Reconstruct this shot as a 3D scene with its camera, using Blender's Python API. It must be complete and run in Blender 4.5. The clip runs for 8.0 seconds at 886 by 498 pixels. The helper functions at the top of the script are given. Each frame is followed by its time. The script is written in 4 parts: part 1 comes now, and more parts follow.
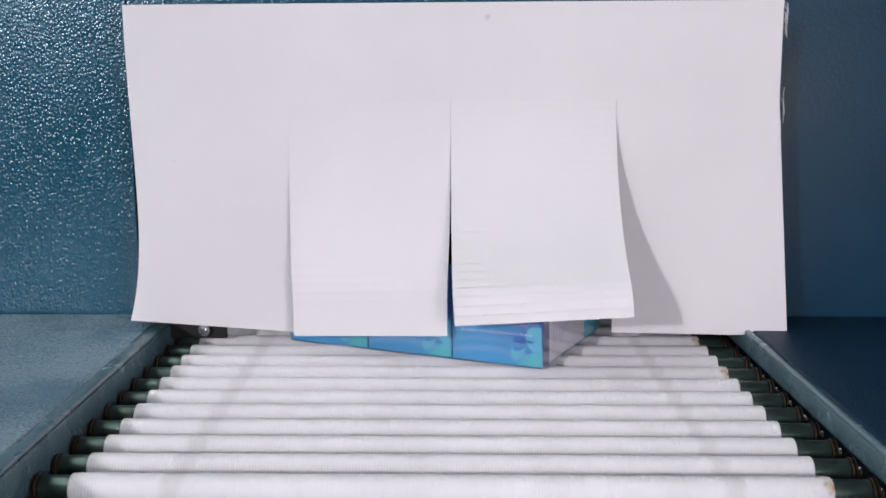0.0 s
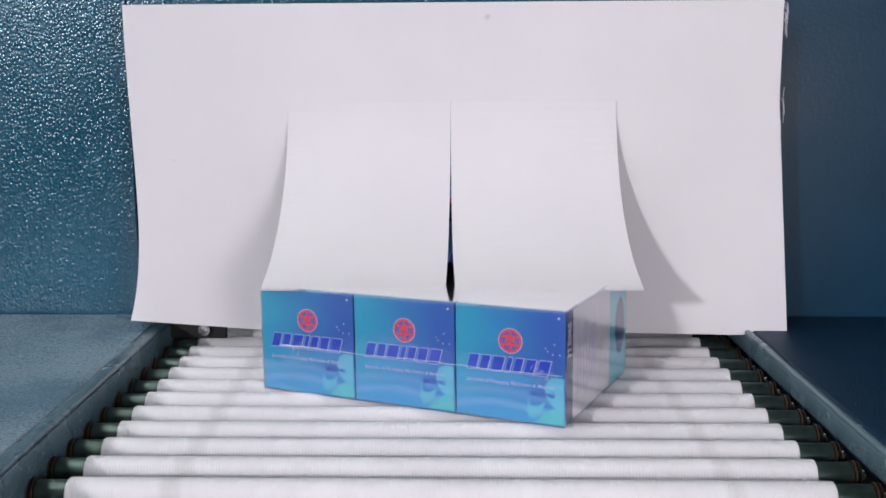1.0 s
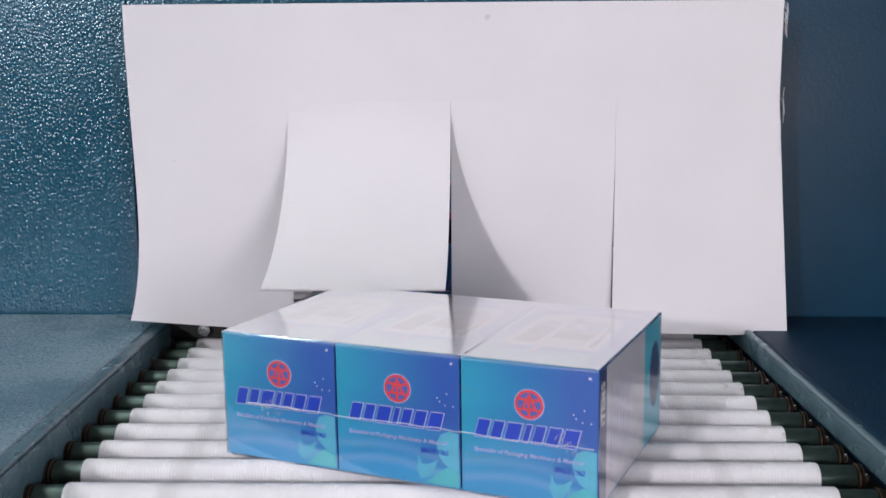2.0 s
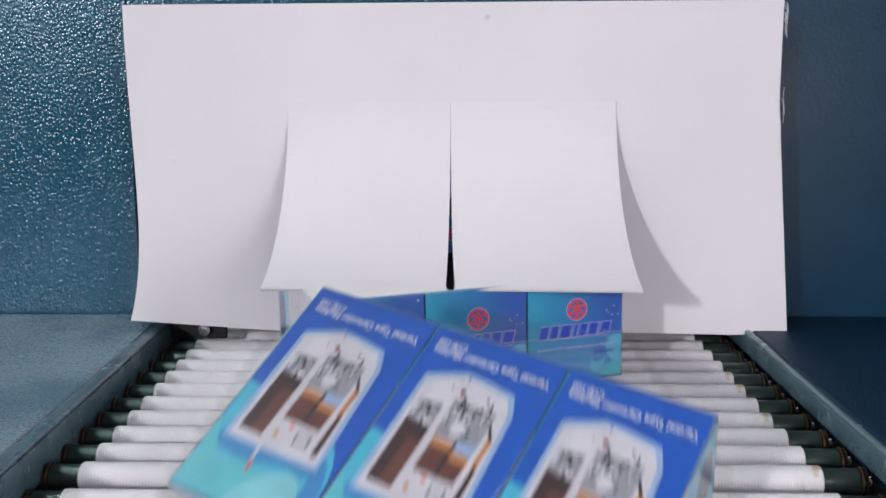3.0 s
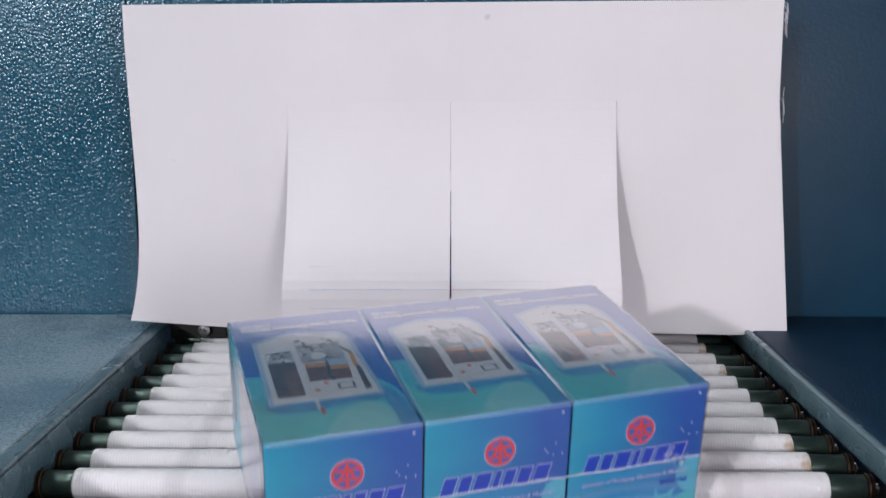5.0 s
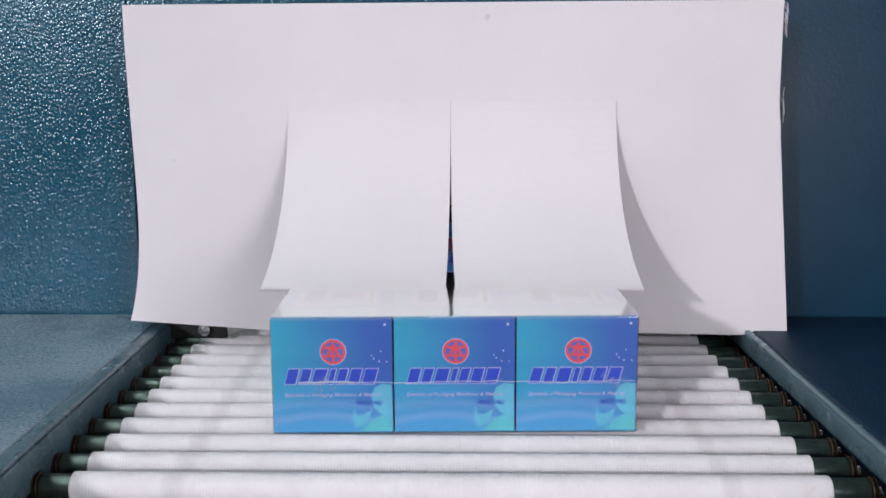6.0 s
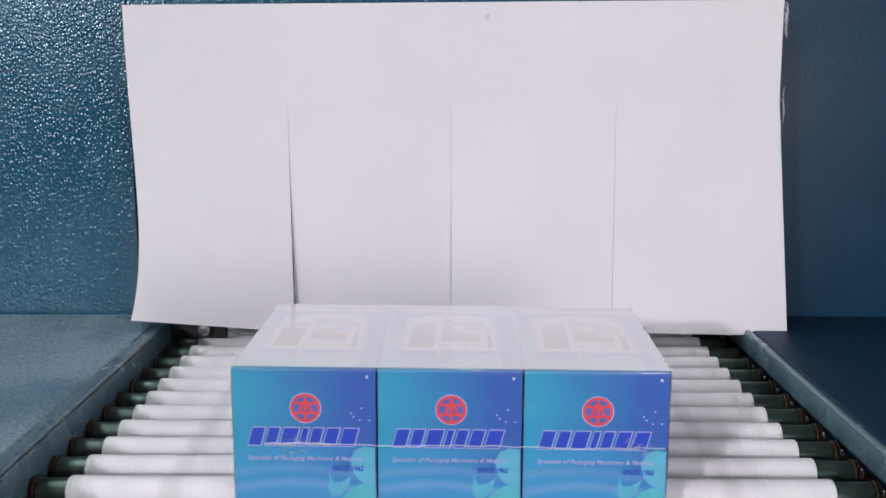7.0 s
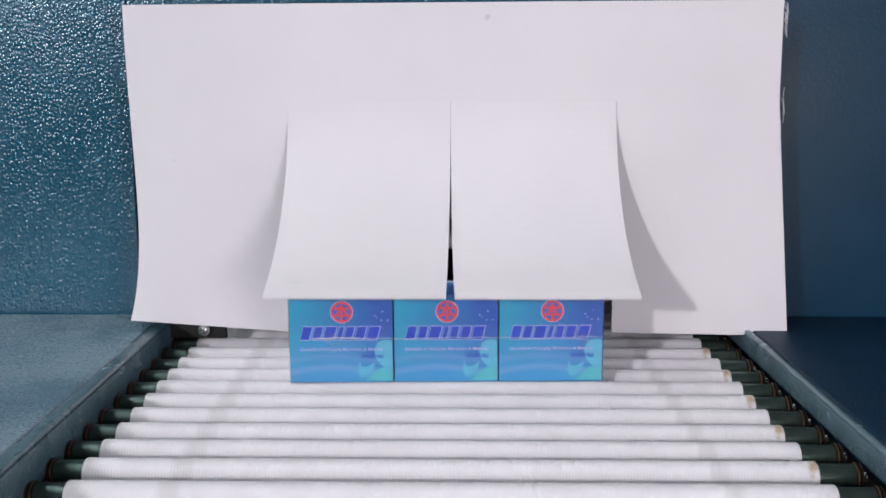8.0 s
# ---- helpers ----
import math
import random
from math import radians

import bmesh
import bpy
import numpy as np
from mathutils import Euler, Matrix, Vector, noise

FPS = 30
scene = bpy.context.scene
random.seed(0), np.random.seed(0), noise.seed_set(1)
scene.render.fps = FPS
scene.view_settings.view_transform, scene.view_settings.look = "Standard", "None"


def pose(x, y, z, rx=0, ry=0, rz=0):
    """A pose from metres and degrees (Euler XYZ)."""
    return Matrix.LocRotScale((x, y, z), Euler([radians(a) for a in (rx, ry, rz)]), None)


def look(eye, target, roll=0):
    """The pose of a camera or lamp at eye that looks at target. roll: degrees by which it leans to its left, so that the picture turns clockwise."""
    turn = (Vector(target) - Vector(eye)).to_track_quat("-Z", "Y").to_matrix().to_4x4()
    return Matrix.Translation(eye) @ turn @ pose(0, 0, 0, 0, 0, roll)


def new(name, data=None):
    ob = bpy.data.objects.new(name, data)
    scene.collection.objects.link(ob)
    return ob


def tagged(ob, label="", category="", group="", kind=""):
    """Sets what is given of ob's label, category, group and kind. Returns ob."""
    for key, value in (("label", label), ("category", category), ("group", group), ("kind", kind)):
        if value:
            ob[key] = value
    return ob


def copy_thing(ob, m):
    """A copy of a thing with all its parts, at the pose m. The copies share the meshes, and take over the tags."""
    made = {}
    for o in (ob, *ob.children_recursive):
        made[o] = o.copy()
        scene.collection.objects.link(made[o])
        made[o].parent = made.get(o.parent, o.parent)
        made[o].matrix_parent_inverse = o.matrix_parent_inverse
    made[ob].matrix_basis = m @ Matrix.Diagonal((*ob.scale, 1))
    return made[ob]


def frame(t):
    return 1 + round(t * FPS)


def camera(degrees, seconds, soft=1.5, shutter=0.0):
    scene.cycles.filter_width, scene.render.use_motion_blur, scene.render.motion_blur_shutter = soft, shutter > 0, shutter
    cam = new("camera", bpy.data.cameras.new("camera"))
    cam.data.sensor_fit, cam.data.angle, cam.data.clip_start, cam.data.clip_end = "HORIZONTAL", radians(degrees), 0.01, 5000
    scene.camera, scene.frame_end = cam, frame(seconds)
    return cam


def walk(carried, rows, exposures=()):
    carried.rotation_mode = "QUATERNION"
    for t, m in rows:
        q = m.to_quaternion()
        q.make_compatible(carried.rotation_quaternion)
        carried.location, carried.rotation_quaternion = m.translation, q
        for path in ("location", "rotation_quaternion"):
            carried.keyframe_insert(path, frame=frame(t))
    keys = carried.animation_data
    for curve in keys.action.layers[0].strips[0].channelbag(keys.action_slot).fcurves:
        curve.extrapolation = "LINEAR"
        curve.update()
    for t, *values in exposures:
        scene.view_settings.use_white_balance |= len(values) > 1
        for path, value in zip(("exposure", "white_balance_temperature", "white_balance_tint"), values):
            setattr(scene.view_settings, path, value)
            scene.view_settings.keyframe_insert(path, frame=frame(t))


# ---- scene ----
# ---- camera ----
cam = camera(46.2, 8.0, soft=1.6, shutter=0.5)
EYE = Vector((-0.0001, -0.5857, 0.2371))
AIM = EYE + Vector((-0.00553, 0.98578, -0.16795))
walk(cam, [(0.0, look(EYE, AIM, -0.356)), (8.0, look(EYE, AIM, -0.356))])

# ---- world, lamps, exposure ----
world = bpy.data.worlds.new("hall_air")
scene.world = world
world.use_nodes = True
world.node_tree.nodes["Background"].inputs[0].default_value = (0.55, 0.62, 0.75, 1)
world.node_tree.nodes["Background"].inputs[1].default_value = 0.02
scene.view_settings.exposure = 0.06


def area_lamp(name, eye, target, size, watts, colour):
    data = bpy.data.lights.new(name, "AREA")
    data.shape, data.size, data.energy, data.color = "DISK", size, watts, colour
    ob = new(name, data)
    ob.matrix_world = look(eye, target)
    return ob


area_lamp("key_lamp", (-2.80, -4.75, 1.56), (0.02, 0.30, 0.10), 0.26, 116, (0.975, 0.932, 0.985))
area_lamp("second_lamp", (0.52, -1.15, 0.24), (0.0, 0.30, 0.10), 0.56, 7.4, (0.975, 0.932, 0.985))


# ---- materials ----
def lin(r, g, b):
    """8-bit colour to linear."""
    return tuple((c / 255 / 12.92) if c / 255 <= 0.04045 else ((c / 255 + 0.055) / 1.055) ** 2.4 for c in (r, g, b)) + (1.0,)


def material(name, base, rough=0.5, metal=0.0, spec=0.5, coat=0.0):
    m = bpy.data.materials.new(name)
    m.use_nodes = True
    p = m.node_tree.nodes["Principled BSDF"]
    p.inputs["Base Color"].default_value = base
    p.inputs["Roughness"].default_value = rough
    p.inputs["Metallic"].default_value = metal
    p.inputs["Specular IOR Level"].default_value = spec
    p.inputs["Coat Weight"].default_value = coat
    p.inputs["Coat Roughness"].default_value = 0.06
    return m, m.node_tree.nodes, m.node_tree.links, p


def texture(nodes, links, scale, detail=4.0, kind="ShaderNodeTexNoise", coord="Object", stretch=(1, 1, 1)):
    c = nodes.new("ShaderNodeTexCoord")
    mp = nodes.new("ShaderNodeMapping")
    mp.inputs["Scale"].default_value = stretch
    n = nodes.new(kind)
    n.inputs["Scale"].default_value = scale
    if kind == "ShaderNodeTexNoise":
        n.inputs["Detail"].default_value = detail
    links.new(c.outputs[coord], mp.inputs[0])
    links.new(mp.outputs[0], n.inputs["Vector"])
    return n


def ramp(nodes, links, source, stops):
    r = nodes.new("ShaderNodeValToRGB")
    links.new(source, r.inputs[0])
    while len(r.color_ramp.elements) < len(stops):
        r.color_ramp.elements.new(0.5)
    for e, (at, colour) in zip(r.color_ramp.elements, stops):
        e.position, e.color = at, colour
    return r


def bump(nodes, links, p, source, strength, distance, before=None):
    b = nodes.new("ShaderNodeBump")
    b.inputs["Strength"].default_value = strength
    b.inputs["Distance"].default_value = distance
    links.new(source, b.inputs["Height"])
    if before:
        links.new(before.outputs[0], b.inputs["Normal"])
    links.new(b.outputs[0], p.inputs["Normal"])
    return b


def blend(nodes, links, factor, a, b):
    m = nodes.new("ShaderNodeMix")
    m.data_type = "RGBA"
    for value, slot in ((factor, 0), (a, 6), (b, 7)):
        if isinstance(value, (tuple, float, int)):
            m.inputs[slot].default_value = value
        else:
            links.new(value, m.inputs[slot])
    return m.outputs[2]


def grained(name, a, b, scale, rough=0.5, metal=0.0, relief=0.0, relief_scale=400, spec=0.5):
    """A surface whose colour wanders between a and b, with fine relief."""
    m, nodes, links, p = material(name, a, rough, metal, spec)
    n = texture(nodes, links, scale)
    r = ramp(nodes, links, n.outputs["Fac"], ((0.35, a), (0.68, b)))
    links.new(r.outputs[0], p.inputs["Base Color"])
    if relief:
        n2 = texture(nodes, links, relief_scale, 3.0)
        bump(nodes, links, p, n2.outputs["Fac"], relief, 0.001)
    return m


def hammered_paint(name, a, b, cell, strength, rough, pebbled=False, deep=0.0016):
    """Blue hammered machine enamel."""
    m, nodes, links, p = material(name, a, rough, 0.0, 0.7 if pebbled else 0.42)
    n = texture(nodes, links, 14.0, 5.0)
    r = ramp(nodes, links, n.outputs["Fac"], ((0.35, a), (0.7, b)))
    links.new(r.outputs[0], p.inputs["Base Color"])
    if pebbled:
        v = texture(nodes, links, cell, kind="ShaderNodeTexVoronoi")
        up = nodes.new("ShaderNodeMath")
        up.operation = "SUBTRACT"
        up.use_clamp = True
        up.inputs[0].default_value = 0.60
        square = nodes.new("ShaderNodeMath")
        square.operation = "MULTIPLY"
        links.new(v.outputs["Distance"], square.inputs[0])
        links.new(v.outputs["Distance"], square.inputs[1])
        links.new(square.outputs[0], up.inputs[1])
        # only some of the pebbles stand out
        split = nodes.new("ShaderNodeSeparateColor")
        links.new(v.outputs["Color"], split.inputs[0])
        some = ramp(nodes, links, split.outputs[0], ((0.10, (0.22, 0.22, 0.22, 1)), (0.80, (1, 1, 1, 1))))
        proud = nodes.new("ShaderNodeMath")
        proud.operation = "MULTIPLY"
        links.new(up.outputs[0], proud.inputs[0])
        links.new(some.outputs[0], proud.inputs[1])
        high = proud.outputs[0]
    else:
        high = texture(nodes, links, cell, 3.0).outputs["Fac"]
    bump(nodes, links, p, high, strength, deep)
    if pebbled:
        rr = ramp(nodes, links, n.outputs["Fac"], ((0.3, (rough - 0.03,) * 3 + (1,)), (0.7, (rough + 0.04,) * 3 + (1,))))
    else:
        rr = ramp(nodes, links, n.outputs["Fac"], ((0.3, (rough - 0.06,) * 3 + (1,)), (0.7, (rough + 0.08,) * 3 + (1,))))
    links.new(rr.outputs[0], p.inputs["Roughness"])
    return m


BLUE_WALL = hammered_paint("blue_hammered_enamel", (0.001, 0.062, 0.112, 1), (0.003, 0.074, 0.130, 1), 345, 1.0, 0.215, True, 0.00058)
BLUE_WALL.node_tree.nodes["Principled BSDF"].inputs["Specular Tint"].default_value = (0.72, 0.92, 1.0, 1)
# Shaded copy of the wall enamel: the right side's dimness is in its colour.
BLUE_WALL_DIM = hammered_paint("blue_enamel_shaded_side", (0.001, 0.031, 0.066, 1), (0.003, 0.038, 0.078, 1), 300, 0.10, 0.36, True)
BLUE_WALL_DIM.node_tree.nodes["Principled BSDF"].inputs["Specular IOR Level"].default_value = 0.18
# Right guard: the same enamel, with its dimmer light put into the colour.
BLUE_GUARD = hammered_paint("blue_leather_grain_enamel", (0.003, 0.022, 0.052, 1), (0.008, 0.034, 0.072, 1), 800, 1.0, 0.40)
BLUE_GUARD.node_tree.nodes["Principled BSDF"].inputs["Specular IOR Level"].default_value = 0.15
BLUE_LIP = hammered_paint("pale_blue_lip_enamel", (0.060, 0.116, 0.146, 1), (0.106, 0.178, 0.212, 1), 700, 0.3, 0.26, True)


def sheen_paint():
    """The left guard's enamel, its brighter light put in as a paler, speckled colour."""
    m = hammered_paint("blue_enamel_pale_sheen", (0.010, 0.078, 0.140, 1), (0.018, 0.108, 0.182, 1), 600, 0.42, 0.20, True)
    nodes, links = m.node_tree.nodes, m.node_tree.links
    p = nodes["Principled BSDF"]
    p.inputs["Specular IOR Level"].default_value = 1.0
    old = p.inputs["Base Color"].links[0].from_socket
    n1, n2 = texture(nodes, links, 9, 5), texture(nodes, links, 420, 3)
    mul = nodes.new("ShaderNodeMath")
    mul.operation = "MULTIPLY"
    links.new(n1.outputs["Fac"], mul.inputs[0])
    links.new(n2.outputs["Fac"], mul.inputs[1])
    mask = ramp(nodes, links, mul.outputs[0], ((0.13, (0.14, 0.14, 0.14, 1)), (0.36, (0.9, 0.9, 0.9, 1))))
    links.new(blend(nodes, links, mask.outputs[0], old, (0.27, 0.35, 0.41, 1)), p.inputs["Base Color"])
    return m


BLUE_SHEEN = sheen_paint()
STEEL = grained("oily_green_black_steel", (0.035, 0.062, 0.056, 1), (0.085, 0.120, 0.100, 1), 60, 0.36, 0.65, 0.15, 900)
RUST = grained("rusty_bronze_collar", (0.030, 0.022, 0.017, 1), (0.085, 0.055, 0.034, 1), 160, 0.45, 0.7, 0.3, 800)
CHROME = grained("bright_zinc_pin", (0.55, 0.56, 0.58, 1), (0.72, 0.73, 0.74, 1), 200, 0.24, 1.0)
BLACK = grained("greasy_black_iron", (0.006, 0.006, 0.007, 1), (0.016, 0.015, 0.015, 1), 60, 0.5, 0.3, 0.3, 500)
RAIL = grained("white_plastic_rail", (0.55, 0.57, 0.58, 1), (0.70, 0.71, 0.72, 1), 50, 0.45)
CONCRETE = grained("grey_concrete", (0.16, 0.16, 0.16, 1), (0.24, 0.235, 0.23, 1), 3, 0.75, 0, 0.3, 90)
PLASTER = grained("pale_grey_hall_paint", (0.40, 0.41, 0.42, 1), (0.48, 0.49, 0.50, 1), 2, 0.8, 0, 0.2, 60)
HOUSING = grained("black_lamp_enamel", (0.02, 0.02, 0.022, 1), (0.03, 0.03, 0.032, 1), 30, 0.4)


def sleeve_material():
    """White knitted glass-fibre sleeve, greyed where it runs over the rails, with rusty ends on some."""
    m, nodes, links, p = material("white_knitted_sleeve", (0.78, 0.76, 0.79, 1), 0.75, 0, 0.25)
    c = nodes.new("ShaderNodeTexCoord")
    s = nodes.new("ShaderNodeSeparateXYZ")
    links.new(c.outputs["Object"], s.inputs[0])
    absx = nodes.new("ShaderNodeMath")
    absx.operation = "ABSOLUTE"
    links.new(s.outputs[0], absx.inputs[0])
    wob = texture(nodes, links, 30)
    add = nodes.new("ShaderNodeMath")
    add.operation = "MULTIPLY_ADD"
    links.new(wob.outputs["Fac"], add.inputs[0])
    add.inputs[1].default_value = 0.012
    links.new(absx.outputs[0], add.inputs[2])
    band = ramp(nodes, links, add.outputs[0], ((0.1655, (0, 0, 0, 1)), (0.1685, (1, 1, 1, 1)), (0.175, (1, 1, 1, 1)), (0.1785, (0, 0, 0, 1))))
    n = texture(nodes, links, 35, 5)
    clean = ramp(nodes, links, n.outputs["Fac"], ((0.3, (0.76, 0.74, 0.77, 1)), (0.7, (0.83, 0.81, 0.84, 1))))
    f = nodes.new("ShaderNodeMath")
    f.operation = "MULTIPLY"
    links.new(band.outputs[0], f.inputs[0])
    f.inputs[1].default_value = 0.6
    worn = blend(nodes, links, f.outputs[0], clean.outputs[0], (0.60, 0.58, 0.60, 1))
    # rust on the ends of some sleeves
    end = ramp(nodes, links, add.outputs[0], ((0.213, (0, 0, 0, 1)), (0.231, (1, 1, 1, 1))))
    side = nodes.new("ShaderNodeMath")
    side.operation = "GREATER_THAN"
    links.new(s.outputs[0], side.inputs[0])
    side.inputs[1].default_value = 0.0
    info = nodes.new("ShaderNodeObjectInfo")
    some = nodes.new("ShaderNodeMath")
    some.operation = "GREATER_THAN"
    links.new(info.outputs["Random"], some.inputs[0])
    some.inputs[1].default_value = 0.72
    blot = texture(nodes, links, 90, 3)
    blotr = ramp(nodes, links, blot.outputs["Fac"], ((0.48, (0, 0, 0, 1)), (0.6, (1, 1, 1, 1))))
    f1 = nodes.new("ShaderNodeMath")
    f1.operation = "MULTIPLY"
    f2 = nodes.new("ShaderNodeMath")
    f2.operation = "MULTIPLY"
    f3 = nodes.new("ShaderNodeMath")
    f3.operation = "MULTIPLY"
    links.new(end.outputs[0], f1.inputs[0])
    links.new(some.outputs[0], f1.inputs[1])
    links.new(f1.outputs[0], f2.inputs[0])
    links.new(blotr.outputs[0], f2.inputs[1])
    links.new(f2.outputs[0], f3.inputs[0])
    links.new(side.outputs[0], f3.inputs[1])
    full = blend(nodes, links, f3.outputs[0], worn, (0.42, 0.27, 0.12, 1))
    links.new(full, p.inputs["Base Color"])
    w = nodes.new("ShaderNodeTexWave")
    w.inputs["Scale"].default_value = 160
    w.inputs["Distortion"].default_value = 1.0
    links.new(c.outputs["Object"], w.inputs["Vector"])
    b1 = bump(nodes, links, p, w.outputs["Fac"], 0.22, 0.0006)
    n3 = texture(nodes, links, 500, 2)
    bump(nodes, links, p, n3.outputs["Fac"], 0.5, 0.0006, b1)
    return m


def curtain_material():
    m, nodes, links, p = material("white_coated_glass_cloth", (0.80, 0.77, 0.80, 1), 0.62, 0, 0.3)
    n = texture(nodes, links, 7, 6)
    r = ramp(nodes, links, n.outputs["Fac"], ((0.3, (0.775, 0.745, 0.775, 1)), (0.7, (0.82, 0.79, 0.82, 1))))
    spots = texture(nodes, links, 45, 1)
    sr = ramp(nodes, links, spots.outputs["Fac"], ((0.80, (0, 0, 0, 1)), (0.84, (0.5, 0.5, 0.5, 1))))
    col = blend(nodes, links, sr.outputs[0], r.outputs[0], (0.5, 0.48, 0.5, 1))
    links.new(col, p.inputs["Base Color"])
    n2 = texture(nodes, links, 700, 2)
    n3 = texture(nodes, links, 9, 2)
    b1 = bump(nodes, links, p, n3.outputs["Fac"], 0.25, 0.006)
    bump(nodes, links, p, n2.outputs["Fac"], 0.25, 0.0004, b1)
    return m


SLEEVE = sleeve_material()
CLOTH = curtain_material()


def print_material(name, corner, far, low, spec=0.5):
    """Printed board: a slanting gradient with soft streaks. Object space of the carton, in metres."""
    m, nodes, links, p = material(name, corner, 0.30, 0, spec)
    c = nodes.new("ShaderNodeTexCoord")
    s = nodes.new("ShaderNodeSeparateXYZ")
    links.new(c.outputs["Object"], s.inputs[0])
    n = texture(nodes, links, 22, 2, stretch=(0.6, 1, 2.2))
    a = nodes.new("ShaderNodeMath")
    a.operation = "MULTIPLY_ADD"
    links.new(s.outputs[0], a.inputs[0])
    a.inputs[1].default_value = 9.0
    a.inputs[2].default_value = 0.42
    b = nodes.new("ShaderNodeMath")
    b.operation = "MULTIPLY_ADD"
    links.new(n.outputs["Fac"], b.inputs[0])
    b.inputs[1].default_value = 0.35
    links.new(a.outputs[0], b.inputs[2])
    across = ramp(nodes, links, b.outputs[0], ((0.22, corner), (0.85, far)))
    up = nodes.new("ShaderNodeMath")
    up.operation = "MULTIPLY_ADD"
    links.new(s.outputs[2], up.inputs[0])
    up.inputs[1].default_value = 14.0
    links.new(n.outputs["Fac"], up.inputs[2])
    vert = ramp(nodes, links, up.outputs[0], ((0.66, (1, 1, 1, 1)), (1.15, (0, 0, 0, 1))))
    vert.color_ramp.elements[0].position, vert.color_ramp.elements[1].position = 0.62, 1.0
    col = blend(nodes, links, vert.outputs[0], across.outputs[0], low)
    # pale printed waves sweeping over the lower part
    for lift, bow, speed, wide, mixed in ((0.0085, 0.0035, 52.0, 0.0022, 0.34), (0.0165, 0.0040, 40.0, 0.0011, 0.22)):
        angle = nodes.new("ShaderNodeMath")
        angle.operation = "MULTIPLY_ADD"
        links.new(s.outputs[0], angle.inputs[0])
        angle.inputs[1].default_value, angle.inputs[2].default_value = speed, 1.9
        wave = nodes.new("ShaderNodeMath")
        wave.operation = "SINE"
        links.new(angle.outputs[0], wave.inputs[0])
        crest = nodes.new("ShaderNodeMath")
        crest.operation = "MULTIPLY_ADD"
        links.new(wave.outputs[0], crest.inputs[0])
        crest.inputs[1].default_value, crest.inputs[2].default_value = bow, lift
        off = nodes.new("ShaderNodeMath")
        off.operation = "SUBTRACT"
        links.new(s.outputs[2], off.inputs[0])
        links.new(crest.outputs[0], off.inputs[1])
        away = nodes.new("ShaderNodeMath")
        away.operation = "ABSOLUTE"
        links.new(off.outputs[0], away.inputs[0])
        band = ramp(nodes, links, away.outputs[0], ((0.0, (mixed,) * 3 + (1,)), (wide, (0, 0, 0, 1))))
        col = blend(nodes, links, band.outputs[0], col, lin(176, 196, 232))
    links.new(col, p.inputs["Base Color"])
    return m


def ink(name, r, g, b, rough=0.3):
    colour = lin(r, g, b)
    darker = tuple(c * 0.88 for c in colour[:3]) + (1,)
    return grained(name, colour, darker, 80, rough)


BOARD = print_material("printed_blue_board", lin(62, 176, 208), lin(64, 108, 190), lin(76, 168, 220))
BOARD_TOP = ink("printed_royal_blue", 36, 104, 206)
CARD_WHITE = ink("white_board", 228, 224, 232)
RED = ink("red_ink", 248, 88, 92)
INK_BLUE = ink("dark_blue_ink", 50, 84, 208)
INK_MID = ink("mid_blue_ink", 104, 120, 200)
LILAC = ink("pale_lilac_ink", 198, 196, 238)
WHITE = ink("white_ink", 232, 232, 238)
AQUA = ink("aqua_ink", 88, 206, 230)
PALE = ink("pale_aqua_ink", 150, 224, 232)
LEAF = ink("leaf_aqua_ink", 104, 210, 220)
LEAF_SOFT = ink("soft_aqua_leaf_ink", 112, 202, 228)
PRINT_MID = ink("sky_blue_ink", 70, 158, 218)
GLOW = ink("pale_blue_halo_ink", 172, 200, 234)
GREY = ink("machine_grey_ink", 230, 228, 234)
GREY_SOFT = ink("machine_soft_grey_ink", 174, 175, 184)
GREY_MID = ink("machine_shadow_ink", 120, 122, 132)
GREY_DARK = ink("machine_dark_ink", 60, 64, 74)
BROWN = ink("brown_panel_ink", 122, 78, 70)
BROWN_DARK = ink("dark_brown_panel_ink", 80, 56, 58)
TAN = ink("tan_ink", 214, 150, 92)
NAVY = ink("navy_ink", 26, 48, 118)


